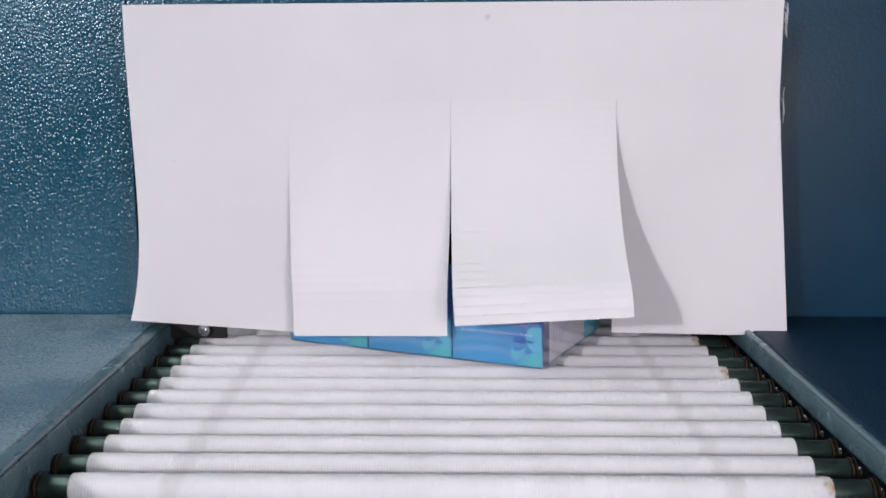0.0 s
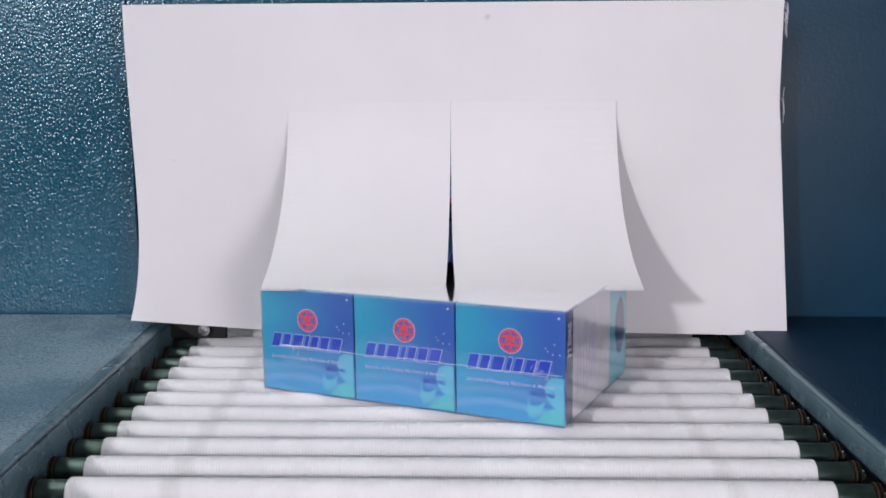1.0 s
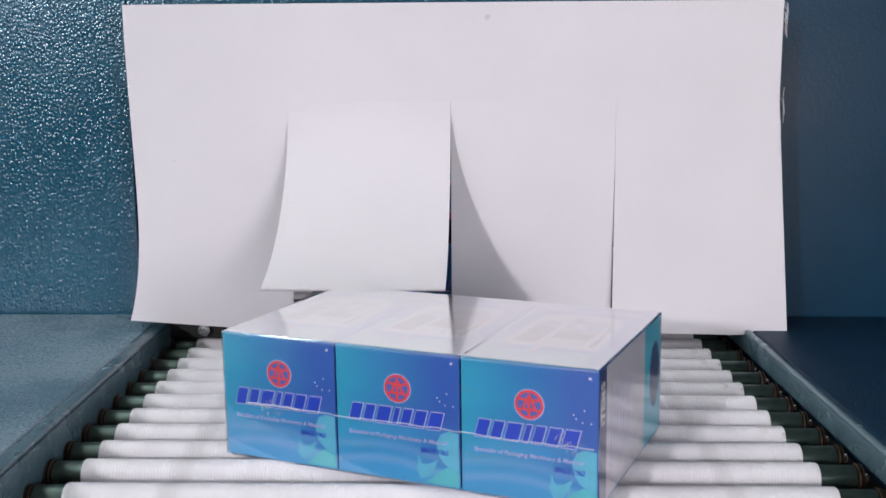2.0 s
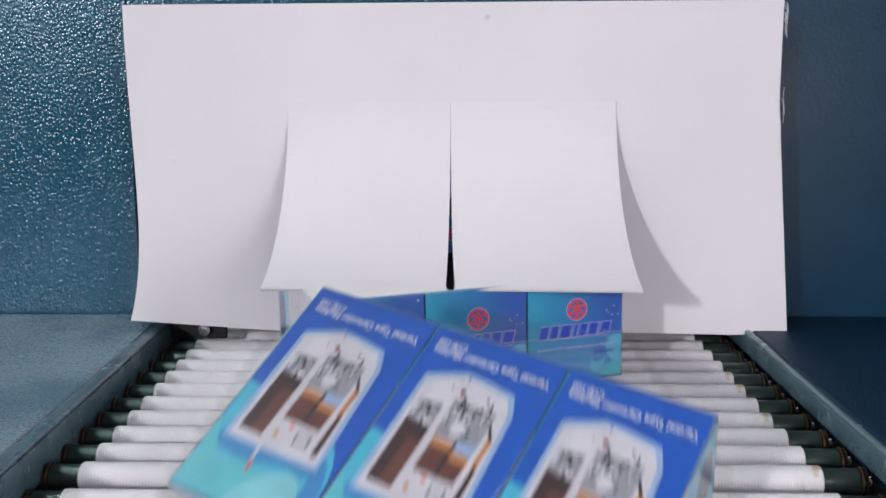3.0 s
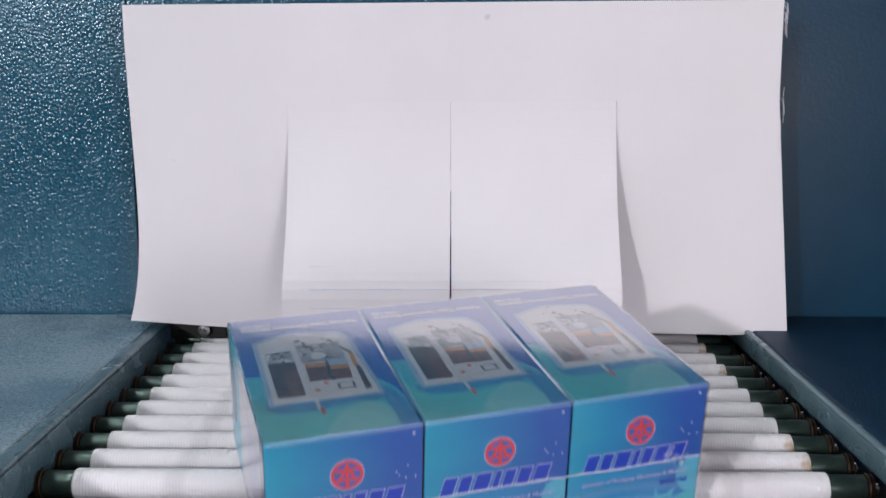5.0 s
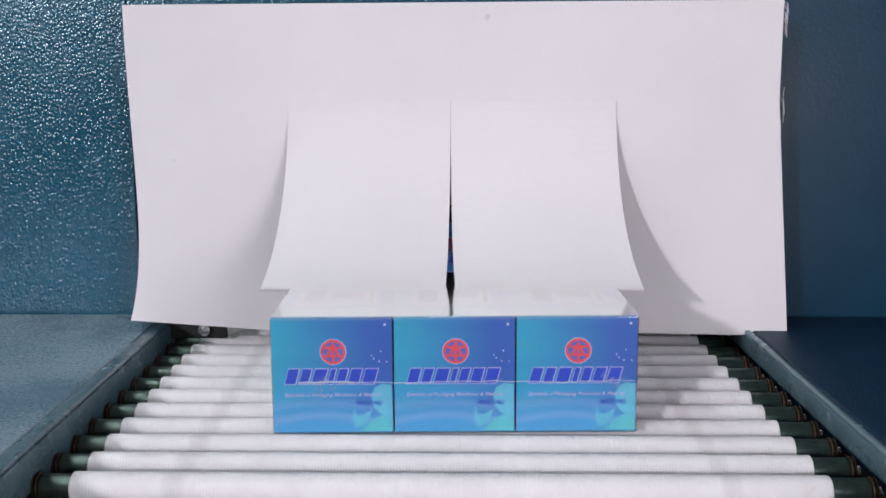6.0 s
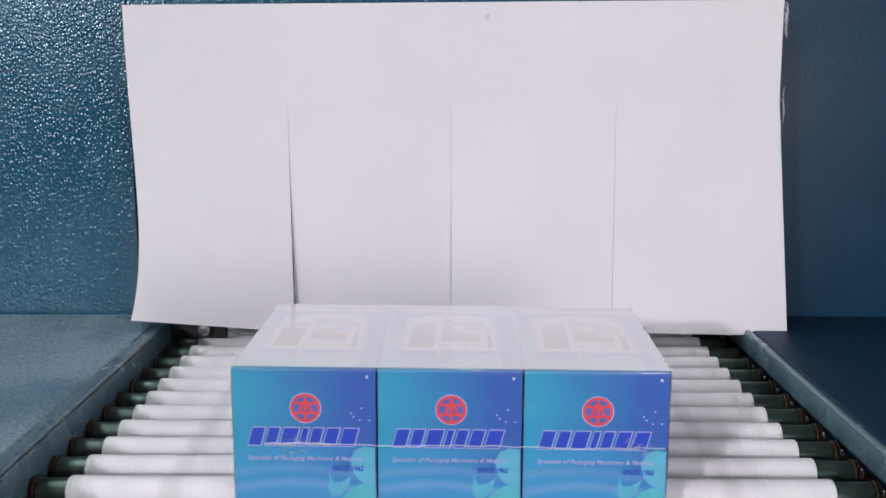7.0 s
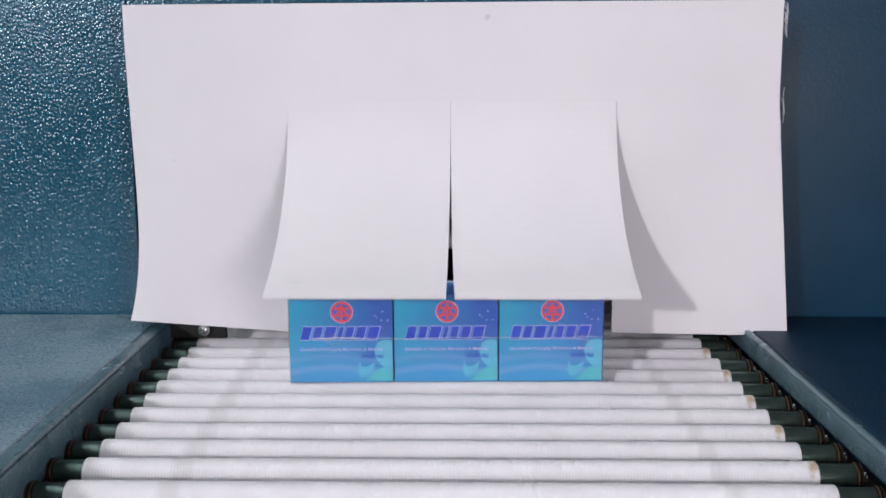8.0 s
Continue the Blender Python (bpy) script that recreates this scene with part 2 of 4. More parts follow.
def film_material(name="clear_shrink_film", gain=1.3, floor=0.055, rough=0.11, relief=0.16):
    """Clear shrink film: see-through, glossy, finely rippled."""
    m = bpy.data.materials.new(name)
    m.use_nodes = True
    nodes, links = m.node_tree.nodes, m.node_tree.links
    nodes.remove(nodes["Principled BSDF"])
    clear = nodes.new("ShaderNodeBsdfTransparent")
    clear.inputs[0].default_value = (0.97, 0.97, 0.98, 1)
    gloss = nodes.new("ShaderNodeBsdfGlossy")
    gloss.inputs["Roughness"].default_value = rough
    gloss.inputs["Color"].default_value = (1, 1, 1, 1)
    face = nodes.new("ShaderNodeLayerWeight")
    face.inputs["Blend"].default_value = 0.5
    power = nodes.new("ShaderNodeMath")
    power.operation = "POWER"
    links.new(face.outputs["Facing"], power.inputs[0])
    power.inputs[1].default_value = 1.7
    sheen = nodes.new("ShaderNodeMath")
    sheen.operation = "MULTIPLY_ADD"
    sheen.use_clamp = True
    links.new(power.outputs[0], sheen.inputs[0])
    sheen.inputs[1].default_value = gain
    sheen.inputs[2].default_value = floor
    n = texture(nodes, links, 16, 3)
    n2 = texture(nodes, links, 120, 3, stretch=(1, 0.25, 1))
    b1 = nodes.new("ShaderNodeBump")
    b1.inputs["Strength"].default_value = 0.05
    b1.inputs["Distance"].default_value = 0.004
    links.new(n.outputs["Fac"], b1.inputs["Height"])
    b2 = nodes.new("ShaderNodeBump")
    b2.inputs["Strength"].default_value = relief
    b2.inputs["Distance"].default_value = 0.0006
    links.new(n2.outputs["Fac"], b2.inputs["Height"])
    links.new(b1.outputs[0], b2.inputs["Normal"])
    links.new(b2.outputs[0], gloss.inputs["Normal"])
    mix = nodes.new("ShaderNodeMixShader")
    links.new(sheen.outputs[0], mix.inputs[0])
    links.new(clear.outputs[0], mix.inputs[1])
    links.new(gloss.outputs[0], mix.inputs[2])
    links.new(mix.outputs[0], nodes["Material Output"].inputs["Surface"])
    return m


FILM = film_material()
FILM_END = film_material("gathered_end_film", 0.40, 0.07, 0.16, 0.5)
SEAM = material("whitened_film_seam", (0.75, 0.78, 0.85, 1), 0.25, 0, 0.7)[0]
SEAM.node_tree.nodes["Principled BSDF"].inputs["Alpha"].default_value = 0.55


def lit_tube(name, strength):
    m, _, _, p = material(name, (0.8, 0.8, 0.8, 1), 0.4)
    p.inputs["Emission Color"].default_value = (0.93, 1, 1, 1)
    p.inputs["Emission Strength"].default_value = strength
    return m


WRINKLE = material("faint_film_wrinkle", (0.7, 0.75, 0.85, 1), 0.25, 0, 0.7)[0]
WRINKLE.node_tree.nodes["Principled BSDF"].inputs["Alpha"].default_value = 0.13
FILL_TUBE = lit_tube("lit_fill_tube", 88)
SMALL_TUBE = lit_tube("lit_small_tube", 6)


# ---- mesh helpers ----
def part(name, bm, mat, parent=None, label="", smooth=False):
    me = bpy.data.meshes.new(name)
    bm.to_mesh(me)
    bm.free()
    me.materials.append(mat)
    for f in me.polygons:
        f.use_smooth = smooth
    if smooth:
        me.set_sharp_from_angle(angle=radians(40))
    ob = new(name, me)
    if parent:
        ob.parent = parent
    if label:
        tagged(ob, label)
    return ob


def box(x0, x1, y0, y1, z0, z1, bevel=0.0, segments=2, bm=None):
    """An upright block with rounded edges."""
    bm = bm or bmesh.new()
    m = Matrix.Translation(((x0 + x1) / 2, (y0 + y1) / 2, (z0 + z1) / 2)) @ Matrix.Diagonal((x1 - x0, y1 - y0, z1 - z0, 1))
    got = bmesh.ops.create_cube(bm, size=1, matrix=m)
    if bevel:
        edges = list({e for v in got["verts"] for e in v.link_edges})
        bmesh.ops.bevel(bm, geom=edges, offset=bevel, segments=segments, profile=0.5, affect="EDGES")
    return bm


def turned(profile, sides=28, bm=None):
    """A solid turned about the x axis from (x, radius) pairs."""
    bm = bm or bmesh.new()
    rings = []
    for x, r in profile:
        rings.append([bm.verts.new((x, r * math.cos(2 * math.pi * k / sides), r * math.sin(2 * math.pi * k / sides))) for k in range(sides)])
    for a, b in zip(rings, rings[1:]):
        for k in range(sides):
            bm.faces.new((a[k], a[(k + 1) % sides], b[(k + 1) % sides], b[k]))
    bm.faces.new(rings[0][::-1])
    bm.faces.new(rings[-1])
    bmesh.ops.recalc_face_normals(bm, faces=bm.faces)
    return bm


def slab(points, thick, place, bm=None):
    """A thin plate of an outline in (u, v), raised along its normal; place maps (u, v, h) to the thing's space."""
    bm = bm or bmesh.new()
    low = [bm.verts.new(place(u, v, 0)) for u, v in points]
    top = [bm.verts.new(place(u, v, thick)) for u, v in points]
    bm.faces.new(top)
    for k in range(len(points)):
        j = (k + 1) % len(points)
        bm.faces.new((low[k], low[j], top[j], top[k]))
    bmesh.ops.recalc_face_normals(bm, faces=bm.faces)
    return bm


def ring_outline(u, v, a, b=None, count=36, start=0.0, end=360.0):
    b = b or a
    n = count if end - start >= 360 else count + 1
    return [(u + a * math.cos(radians(start + (end - start) * k / count)), v + b * math.sin(radians(start + (end - start) * k / count))) for k in range(n)]


def lettering(name, text, size, place_matrix, mat, parent, shear=0.0, extrude=0.00012, bold=0.016):
    """Raised print in the built-in font."""
    cu = bpy.data.curves.new(name, "FONT")
    cu.body, cu.size, cu.shear, cu.extrude, cu.resolution_u = text, size, shear, extrude, 2
    cu.offset = size * bold
    tmp = bpy.data.objects.new(name, cu)
    scene.collection.objects.link(tmp)
    bpy.context.view_layer.update()
    me = bpy.data.meshes.new_from_object(tmp.evaluated_get(bpy.context.evaluated_depsgraph_get()))
    bpy.data.objects.remove(tmp)
    me.transform(place_matrix)
    me.materials.clear()
    me.materials.append(mat)
    ob = new(name, me)
    ob.parent = parent
    return ob, me


def fit_text(ob, me, axis, start, length):
    """Scale print along one axis so that it fills a line."""
    lo = min(v.co[axis] for v in me.vertices)
    hi = max(v.co[axis] for v in me.vertices)
    for v in me.vertices:
        v.co[axis] = start + (v.co[axis] - lo) * length / (hi - lo)


# ---- the hall ----
def hall():
    tagged(part("floor", box(-3, 3, -6.0, 3.4, -0.95, -0.85), CONCRETE), "grey concrete hall floor", "floor", kind="structure")
    tagged(part("ceiling", box(-3, 3, -6.0, 3.4, 2.6, 2.7), PLASTER), "pale grey painted hall ceiling", "ceiling", kind="structure")
    for name, b in (("wall_north", (-3, 3, 3.4, 3.5)), ("wall_south", (-3, 3, -6.1, -6.0)), ("wall_east", (3, 3.1, -6.0, 3.4)), ("wall_west", (-3.1, -3, -6.0, 3.4))):
        tagged(part(name, box(*b, -0.85, 2.6), PLASTER), "plain pale grey painted hall wall", "wall", kind="structure")
    # The left pair is added, unseen, to lift the left guard and fill shadows.
    for x, y, half in ((0.0, 0.95, 0.13), (0.0, -0.75, 0.30), (-1.9, 0.6, 0.75), (-1.9, -1.3, 0.75)):
        light = tagged(new("ceiling_light"), "unseen white fluorescent ceiling light in the hall", "ceiling light", "ceiling lights in rows")
        light.location = (x, y, 2.56)
        part("light_body", box(-0.05, 0.05, -half - 0.05, half + 0.05, 0.0, 0.04, 0.006), RAIL, light, "white sheet-metal batten")
        bm = turned([(-half, 0.006), (-half + 0.002, 0.018), (half - 0.002, 0.018), (half, 0.006)], 16)
        bmesh.ops.rotate(bm, verts=bm.verts, cent=(0, 0, 0), matrix=Matrix.Rotation(radians(90), 3, "Z"))
        bmesh.ops.translate(bm, verts=bm.verts, vec=(0, 0, -0.025))
        part("tube", bm, SMALL_TUBE if x == 0 else FILL_TUBE, light, "lit white tube", True)


hall()

# ---- the shrink tunnel ----
SKEW = -1.45     # the cross members stand a little askew to the travel
WALL_Y, CLOTH_Y, TUNNEL_END = 0.350, 0.295, 2.15


def tunnel():
    t = tagged(new("shrink_tunnel"), "dark blue hammered-enamel shrink tunnel with a curtained opening", "machine")
    t.matrix_world = Matrix.Translation((0, WALL_Y, 0)) @ pose(0, 0, 0, 0, 0, SKEW) @ Matrix.Translation((0, -WALL_Y, 0))
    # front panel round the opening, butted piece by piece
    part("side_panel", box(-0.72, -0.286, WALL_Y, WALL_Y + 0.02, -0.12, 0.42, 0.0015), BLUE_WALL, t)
    part("side_panel", box(0.290, 0.72, WALL_Y, WALL_Y + 0.02, -0.12, 0.42, 0.0015), BLUE_WALL_DIM, t)
    part("top_panel", box(-0.2855, 0.2895, WALL_Y, WALL_Y + 0.02, 0.270, 0.42, 0.0015), BLUE_WALL, t)
    part("roof", box(-0.72, 0.72, WALL_Y + 0.021, TUNNEL_END, 0.40, 0.42, 0.002), BLUE_WALL, t)
    part("outer_side", box(-0.72, -0.70, WALL_Y + 0.021, TUNNEL_END, -0.12, 0.399, 0.002), BLUE_WALL, t)
    part("outer_side", box(0.70, 0.72, WALL_Y + 0.021, TUNNEL_END, -0.12, 0.399, 0.002), BLUE_WALL, t)
    part("back_panel", box(-0.699, 0.699, TUNNEL_END - 0.02, TUNNEL_END, -0.12, 0.399), BLUE_WALL, t)
    part("bracket", box(-0.262, -0.200, 0.319, 0.323, 0.0012, 0.0150, 0.001), BLACK, t, "black iron bracket")
    bm = turned([(-0.0042, 0.0008), (-0.0038, 0.0026), (-0.0028, 0.0042), (-0.0012, 0.0052), (0, 0.0054), (0.0003, 0.0026), (0.0046, 0.0026)], 14)
    bmesh.ops.rotate(bm, verts=bm.verts, cent=(0, 0, 0), matrix=Matrix.Rotation(radians(-90), 3, "Z"))
    bmesh.ops.translate(bm, verts=bm.verts, vec=(-0.2195, 0.3146, 0.0098))
    part("bolt", bm, CHROME, t, "bright domed zinc bolt head", True)
    part("inner_lining", box(-0.32, -0.30, WALL_Y + 0.021, TUNNEL_END - 0.021, -0.11, 0.37), BLACK, t, "plain black tunnel lining")
    part("inner_lining", box(0.31, 0.33, WALL_Y + 0.021, TUNNEL_END - 0.021, -0.11, 0.37), BLACK, t, "plain black tunnel lining")
    part("inner_lining", box(-0.32, 0.33, WALL_Y + 0.021, TUNNEL_END - 0.021, 0.371, 0.39), BLACK, t, "plain black tunnel lining")


def conveyor_frame():
    c = tagged(new("roller_conveyor"), "blue steel roller conveyor with rounded side guards", "conveyor")
    for s in (-1, 1):
        def place(bm, s=s):
            if s > 0:
                bmesh.ops.scale(bm, vec=(-1, 1, 1), verts=bm.verts)
                bmesh.ops.reverse_faces(bm, faces=bm.faces)
            for v in bm.verts:
                if abs(v.co.y - WALL_Y - 0.014) < 0.004:
                    # a narrow open joint before the skew wall
                    v.co.y += v.co.x * math.tan(radians(SKEW)) - 0.0172
            return bm
        edge, inner, low, high = (-0.2636, -0.2515, -0.0115, 0.0172) if s < 0 else (-0.2607, -0.2540, -0.0030, 0.0155)
        paint = BLUE_SHEEN if s < 0 else BLUE_GUARD
        part("side_guard", place(box(-0.72, edge - 0.0006, -0.62, WALL_Y + 0.014, -0.012, high, 0.0022, 3)), paint, c, "blue grained side guard with its sheen in the colour" if s < 0 else "glossy blue grained side guard")
        # the folded lip: a rounded bead on top, a shallow crease below it, then the upright face
        lip = bmesh.new()
        outline = [(edge, high - 0.006), (edge, high - 0.0010), (edge + 0.0010, high + 0.0002), (edge + 0.0030, high + 0.0006), (inner - 0.0026, high + 0.0004), (inner - 0.0010, high - 0.0004),
                   (inner - 0.0006, high - 0.0013), (inner - 0.0026, high - 0.0021), (inner - 0.0002, high - 0.0030), (inner, high - 0.006), (inner, low + 0.003), (inner - 0.0008, low + 0.0008), (inner - 0.0014, low), (inner - 0.0020, low + 0.001), (inner - 0.0020, high - 0.006)]
        ends = [[lip.verts.new((x, y, z)) for x, z in outline] for y in (-0.62, WALL_Y + 0.014)]
        for k in range(len(outline)):
            lip.faces.new((ends[0][k], ends[0][k - 1], ends[1][k - 1], ends[1][k]))
        lip.faces.new(ends[0])
        lip.faces.new(ends[1][::-1])
        bmesh.ops.recalc_face_normals(lip, faces=lip.faces)
        part("guard_lip", place(lip), BLUE_LIP, c, "rounded pale blue lip", True)
        part("chain_channel", place(box(-0.2740, -0.2680, -0.40, TUNNEL_END - 0.05, -0.11, -0.0135)), BLACK, c, "greasy black chain channel")
        part("wear_rail", place(box(-0.168, -0.146, 0.012, TUNNEL_END - 0.05, -0.038, -0.0205, 0.001)), RAIL, c, "white plastic wear rail")
        part("leg", place(box(-0.70, -0.64, -0.55, -0.49, -0.85, -0.0125, 0.004)), BLUE_WALL, c)
        part("leg", place(box(-0.70, -0.64, 0.9, 0.96, -0.85, -0.12, 0.004)), BLUE_WALL, c)
    part("bed_plate", box(-0.267, 0.267, 0.06, TUNNEL_END - 0.05, -0.0640, -0.058), BLACK, c, "black steel bed plate")
    bm = turned([(-0.262, 0.010), (0.266, 0.010)], 20)
    bmesh.ops.translate(bm, verts=bm.verts, vec=(0, END_Y, -ROLLER_R - END_R))
    part("end_shaft", bm, STEEL, c, "dark steel end shaft", True)
    return c


# ---- rollers on their endless chain ----
PITCH, ROLLER_R, END_Y, END_R, BACK_Y = 0.0332, 0.0094, 0.004, 0.036, 1.93
RUN = BACK_Y - END_Y
LOOP_RAW = 2 * RUN + 2 * math.pi * END_R
COUNT = round(LOOP_RAW / PITCH)
RUN = (COUNT * PITCH - 2 * math.pi * END_R) / 2
LOOP = COUNT * PITCH
RATE, PHASE = 2.157, -0.063


def chain_place(s):
    """Where the chain is, s metres on from the end shaft's crown against the travel: along the top run, round the back and home below."""
    s = s % LOOP
    bend = math.pi * END_R
    zc = -ROLLER_R - END_R
    if s < RUN:
        return END_Y + s, zc + END_R
    s -= RUN
    if s < bend:
        a = s / END_R
        return END_Y + RUN + END_R * math.sin(a), zc + END_R * math.cos(a)
    s -= bend
    if s < RUN:
        return END_Y + RUN - s, zc - END_R
    a = (s - RUN) / END_R
    return END_Y - END_R * math.sin(a), zc - END_R * math.cos(a)


def make_roller():
    r = tagged(new("conveyor_roller"), "dark steel conveyor roller in a white knitted sleeve", "roller", "rollers on the conveyor chain")
    e, rs = 0.225, ROLLER_R
    part("sleeve", turned([(-e - 0.0035, rs - 0.0012), (-e - 0.0029, rs - 0.0002), (-e - 0.0015, rs), (e - 0.002, rs), (e - 0.0006, rs - 0.0002), (e, rs - 0.0012)], 32), SLEEVE, r, "white knitted sleeve", True)
    for s in (-1, 1):
        part("roller_end", turned([(s * 0.2225, 0.0080), (s * 0.2466, 0.0080), (s * 0.2472, 0.0075)], 24), STEEL, r, "oily green-black steel end", True)
        part("collar", turned([(s * 0.2473, 0.0052), (s * 0.2477, 0.0087), (s * 0.2488, 0.0089), (s * 0.2492, 0.0062), (s * 0.2500, 0.0062), (s * 0.2504, 0.0088), (s * 0.2514, 0.0085), (s * 0.2516, 0.0040)], 24), RUST, r, "rusty ringed collar", True)
        if s < 0:
            continue
        part("pin", turned([(s * 0.2517, 0.0022), (s * 0.2525, 0.0030), (s * 0.2535, 0.0030), (s * 0.2538, 0.0022), (s * 0.2550, 0.0030), (s * 0.2562, 0.0028), (s * 0.2566, 0.0012)], 14), CHROME, r, "bright zinc pin", True)
    return r


tunnel()
conveyor_frame()
FIRST = make_roller()
ROLLERS = [FIRST] + [copy_thing(FIRST, pose(0, 0, -5)) for _ in range(COUNT - 1)]


# ---- the packs ----
PW, PD, PH = 0.2426, 0.1490, 0.0796      # a pack of three cartons
CW = 0.0798


def front(u, v, h):
    """A place on a carton's front, in millimetres from its lower corner."""
    return (-CW / 2 + u / 1000, -h, v / 1000)


def top(u, w, h):
    return (-CW / 2 + u / 1000, w * 1.055 / 1000, 0.0786 + h)


def side_plane(s):
    return lambda w, v, h: (s * (CW / 2 + h), w * 1.055 / 1000, v / 1000)


T1, T2, T3, T4, T5 = 0.00010, 0.00018, 0.00026, 0.00034, 0.00042


def make_carton(parent, x):
    c = part("carton", box(-CW / 2, CW / 2, 0, 0.1474, 0, 0.0786, 0.0006, 2), BOARD, parent, "blue printed cardboard carton")
    c.location = (x, 0.0008, 0.0004)
    # top: picture of a machine on royal blue, fading to aqua
    part("top_print", slab([(0.7, 0.8), (79.1, 0.8), (79.1, 139), (0.7, 139)], T1, top), BOARD_TOP, c, "royal blue top print")
    # aqua ground swinging up round the picture, a bluer band under it, pale waves at the front
    part("swirl", slab([(0.8, 0.9), (79, 0.9), (79, 16), (78.4, 30), (76.4, 39), (72.3, 47), (68, 52), (62, 56), (40, 60), (14, 66), (0.8, 68.5)], T2, top), AQUA, c)
    part("swirl", slab([(79, 1.0), (79, 15), (77, 30), (73, 39), (68, 45), (63, 48), (66, 36), (68.5, 24), (69.5, 12), (69, 1.0)], T3, top), PRINT_MID, c)
    part("swirl", slab([(4, 30), (10, 27.5), (20, 26), (32, 26), (46, 28.5), (57, 30), (64, 28), (69, 33), (67, 40), (10, 42)], T3, top), PRINT_MID, c)
    part("swirl", slab([(0.8, 1.0), (60, 1.0), (60, 24), (52, 25), (40, 24), (29, 25), (17.6, 23.3), (9, 21.2), (0.8, 21.8)], T3 + 0.00004, top), LEAF, c)
    part("swirl", slab([(0.8, 21.8), (9, 21.2), (14, 24), (9, 29), (4, 36), (0.8, 44)], T4, top), LEAF, c)
    part("swirl", slab([(31.8, 1.1), (34.5, 8), (38, 14), (42.5, 20), (47.4, 24), (53, 27.3), (58, 28.3), (62.5, 27), (66, 23.6), (68.4, 18), (69.3, 12), (69, 1.1)], T4, top), PALE, c)
    part("picture_halo", slab([(8.5, 34.2), (69.5, 34.2), (66.6, 100), (61.5, 112), (46, 115), (31, 116.6), (9.6, 108)], T5 - 0.00002, top), GLOW, c)
    body = [(11.4, 35.8), (67.2, 35.8), (65.6, 62), (63.6, 100), (58.9, 109.4), (46, 112), (31.8, 113.5), (12.2, 105.4)]
    P1, P2, P3, P4 = T5 + 0.00006, T5 + 0.00012, T5 + 0.00018, T5 + 0.00024
    part("machine_picture", slab(body, P1, top), GREY, c, "printed picture of a grey cabinet machine")
    def flat(points, mat, h=P2, name="picture_detail"):
        part(name, slab(points, h, top), mat, c)
    def patch(u0, u1, w0, w1, mat, h=P2):
        flat([(u0, w0), (u1, w0), (u1, w1), (u0, w1)], mat, h)
    flat([(14.0, 41.6), (28.8, 41.1), (29.5, 79), (14.6, 81)], BROWN_DARK)
    flat([(20.6, 41.6), (28.8, 41.2), (29.3, 70), (21.4, 70)], BROWN, P3)
    flat([(30.2, 36.4), (32.0, 36.4), (33.2, 112), (31.6, 112)], CARD_WHITE)
    flat([(14.6, 80), (29.5, 78), (29.4, 94), (14.7, 92.6)], GREY_SOFT)
    flat([(33.5, 55), (45.0, 55), (46.4, 74.4), (34.2, 74.4)], BROWN)
    flat([(34.3, 70.6), (46.2, 70.6), (46.4, 74.8), (34.4, 75.4)], TAN, P3)
    flat([(46.3, 54.6), (56.8, 54.4), (57.6, 68), (47.2, 68)], BROWN)
    flat([(47.1, 66.4), (57.6, 66.0), (57.8, 70.2), (47.2, 71.0)], TAN, P3)
    flat([(47.3, 71.0), (57.8, 70.2), (57.9, 77.5), (47.9, 77.5)], GLOW, P3)
    flat([(44.7, 54.8), (46.6, 54.8), (47.6, 76), (45.9, 76)], GREY_DARK, P4)
    flat([(60.3, 66), (62.8, 66), (63.6, 83), (60.9, 84)], TAN)
    flat([(60.7, 40.8), (64.3, 41.0), (63.6, 67), (61.2, 67.4)], BROWN_DARK, P3)
    flat([(61.0, 84), (63.6, 83), (58.4, 92), (57.8, 90)], GREY_DARK, P3)
    flat([(33.2, 76), (57.8, 77), (58.6, 98), (33.2, 99)], GREY_SOFT)
    rnd = random.Random(5)
    # the works behind the panes: bars, hoses and dark gaps
    for k in range(46):
        u, w = rnd.uniform(33.4, 55), rnd.uniform(77, 97)
        long = rnd.random() < 0.5
        a, b = (rnd.uniform(2.5, 6), rnd.uniform(0.4, 0.9)) if long else (rnd.uniform(0.5, 1.1), rnd.uniform(2.5, 7))
        lean = rnd.uniform(-0.8, 0.8)
        flat([(u, w), (u + a, w + lean * 0.4), (u + a + lean, w + b), (u + lean, w + b)], (GREY_DARK, WHITE, GREY_DARK, GREY_MID)[k % 4], P3 + 0.000008 * (k % 12))
    for k in range(20):
        u, w = rnd.uniform(14.9, 26), rnd.uniform(76, 91)
        a, b = rnd.uniform(0.7, 3.4), rnd.uniform(0.8, 4.2)
        flat([(u, w), (u + a, w), (u + a, w + b), (u, w + b * 0.9)], (WHITE, GREY_DARK, GREY, GREY_DARK)[k % 4], P3 + 0.000008 * (k % 10))
    flat(ring_outline(43.6, 83.5, 4.4, 4.2, 18), GREY, P4 + 0.0001)
    flat(ring_outline(44.2, 82.9, 3.2, 2.9, 16), WHITE, P4 + 0.00014)
    for uu, ww, rr, mat in ((35.2, 104, 1.7, GREY_DARK), (35.4, 102.6, 0.9, RED), (50, 104, 1.0, GREY_MID), (52.4, 101, 0.9, GREY_MID), (28.5, 104.5, 0.6, GREY_DARK), (34.6, 112.6, 0.7, NAVY)):
        flat(ring_outline(uu, ww, rr, rr, 10), mat, P3 if mat != RED else P4)
    patch(47.1, 56.3, 43.4, 49.8, GREY_DARK)
    patch(48.2, 55.2, 44.2, 49.2, GREY, P3)
    flat(ring_outline(41.6, 51.8, 1.6, 1.3, 12), RED)
    flat(ring_outline(35.6, 45.2, 1.6, 1.8, 12), TAN)
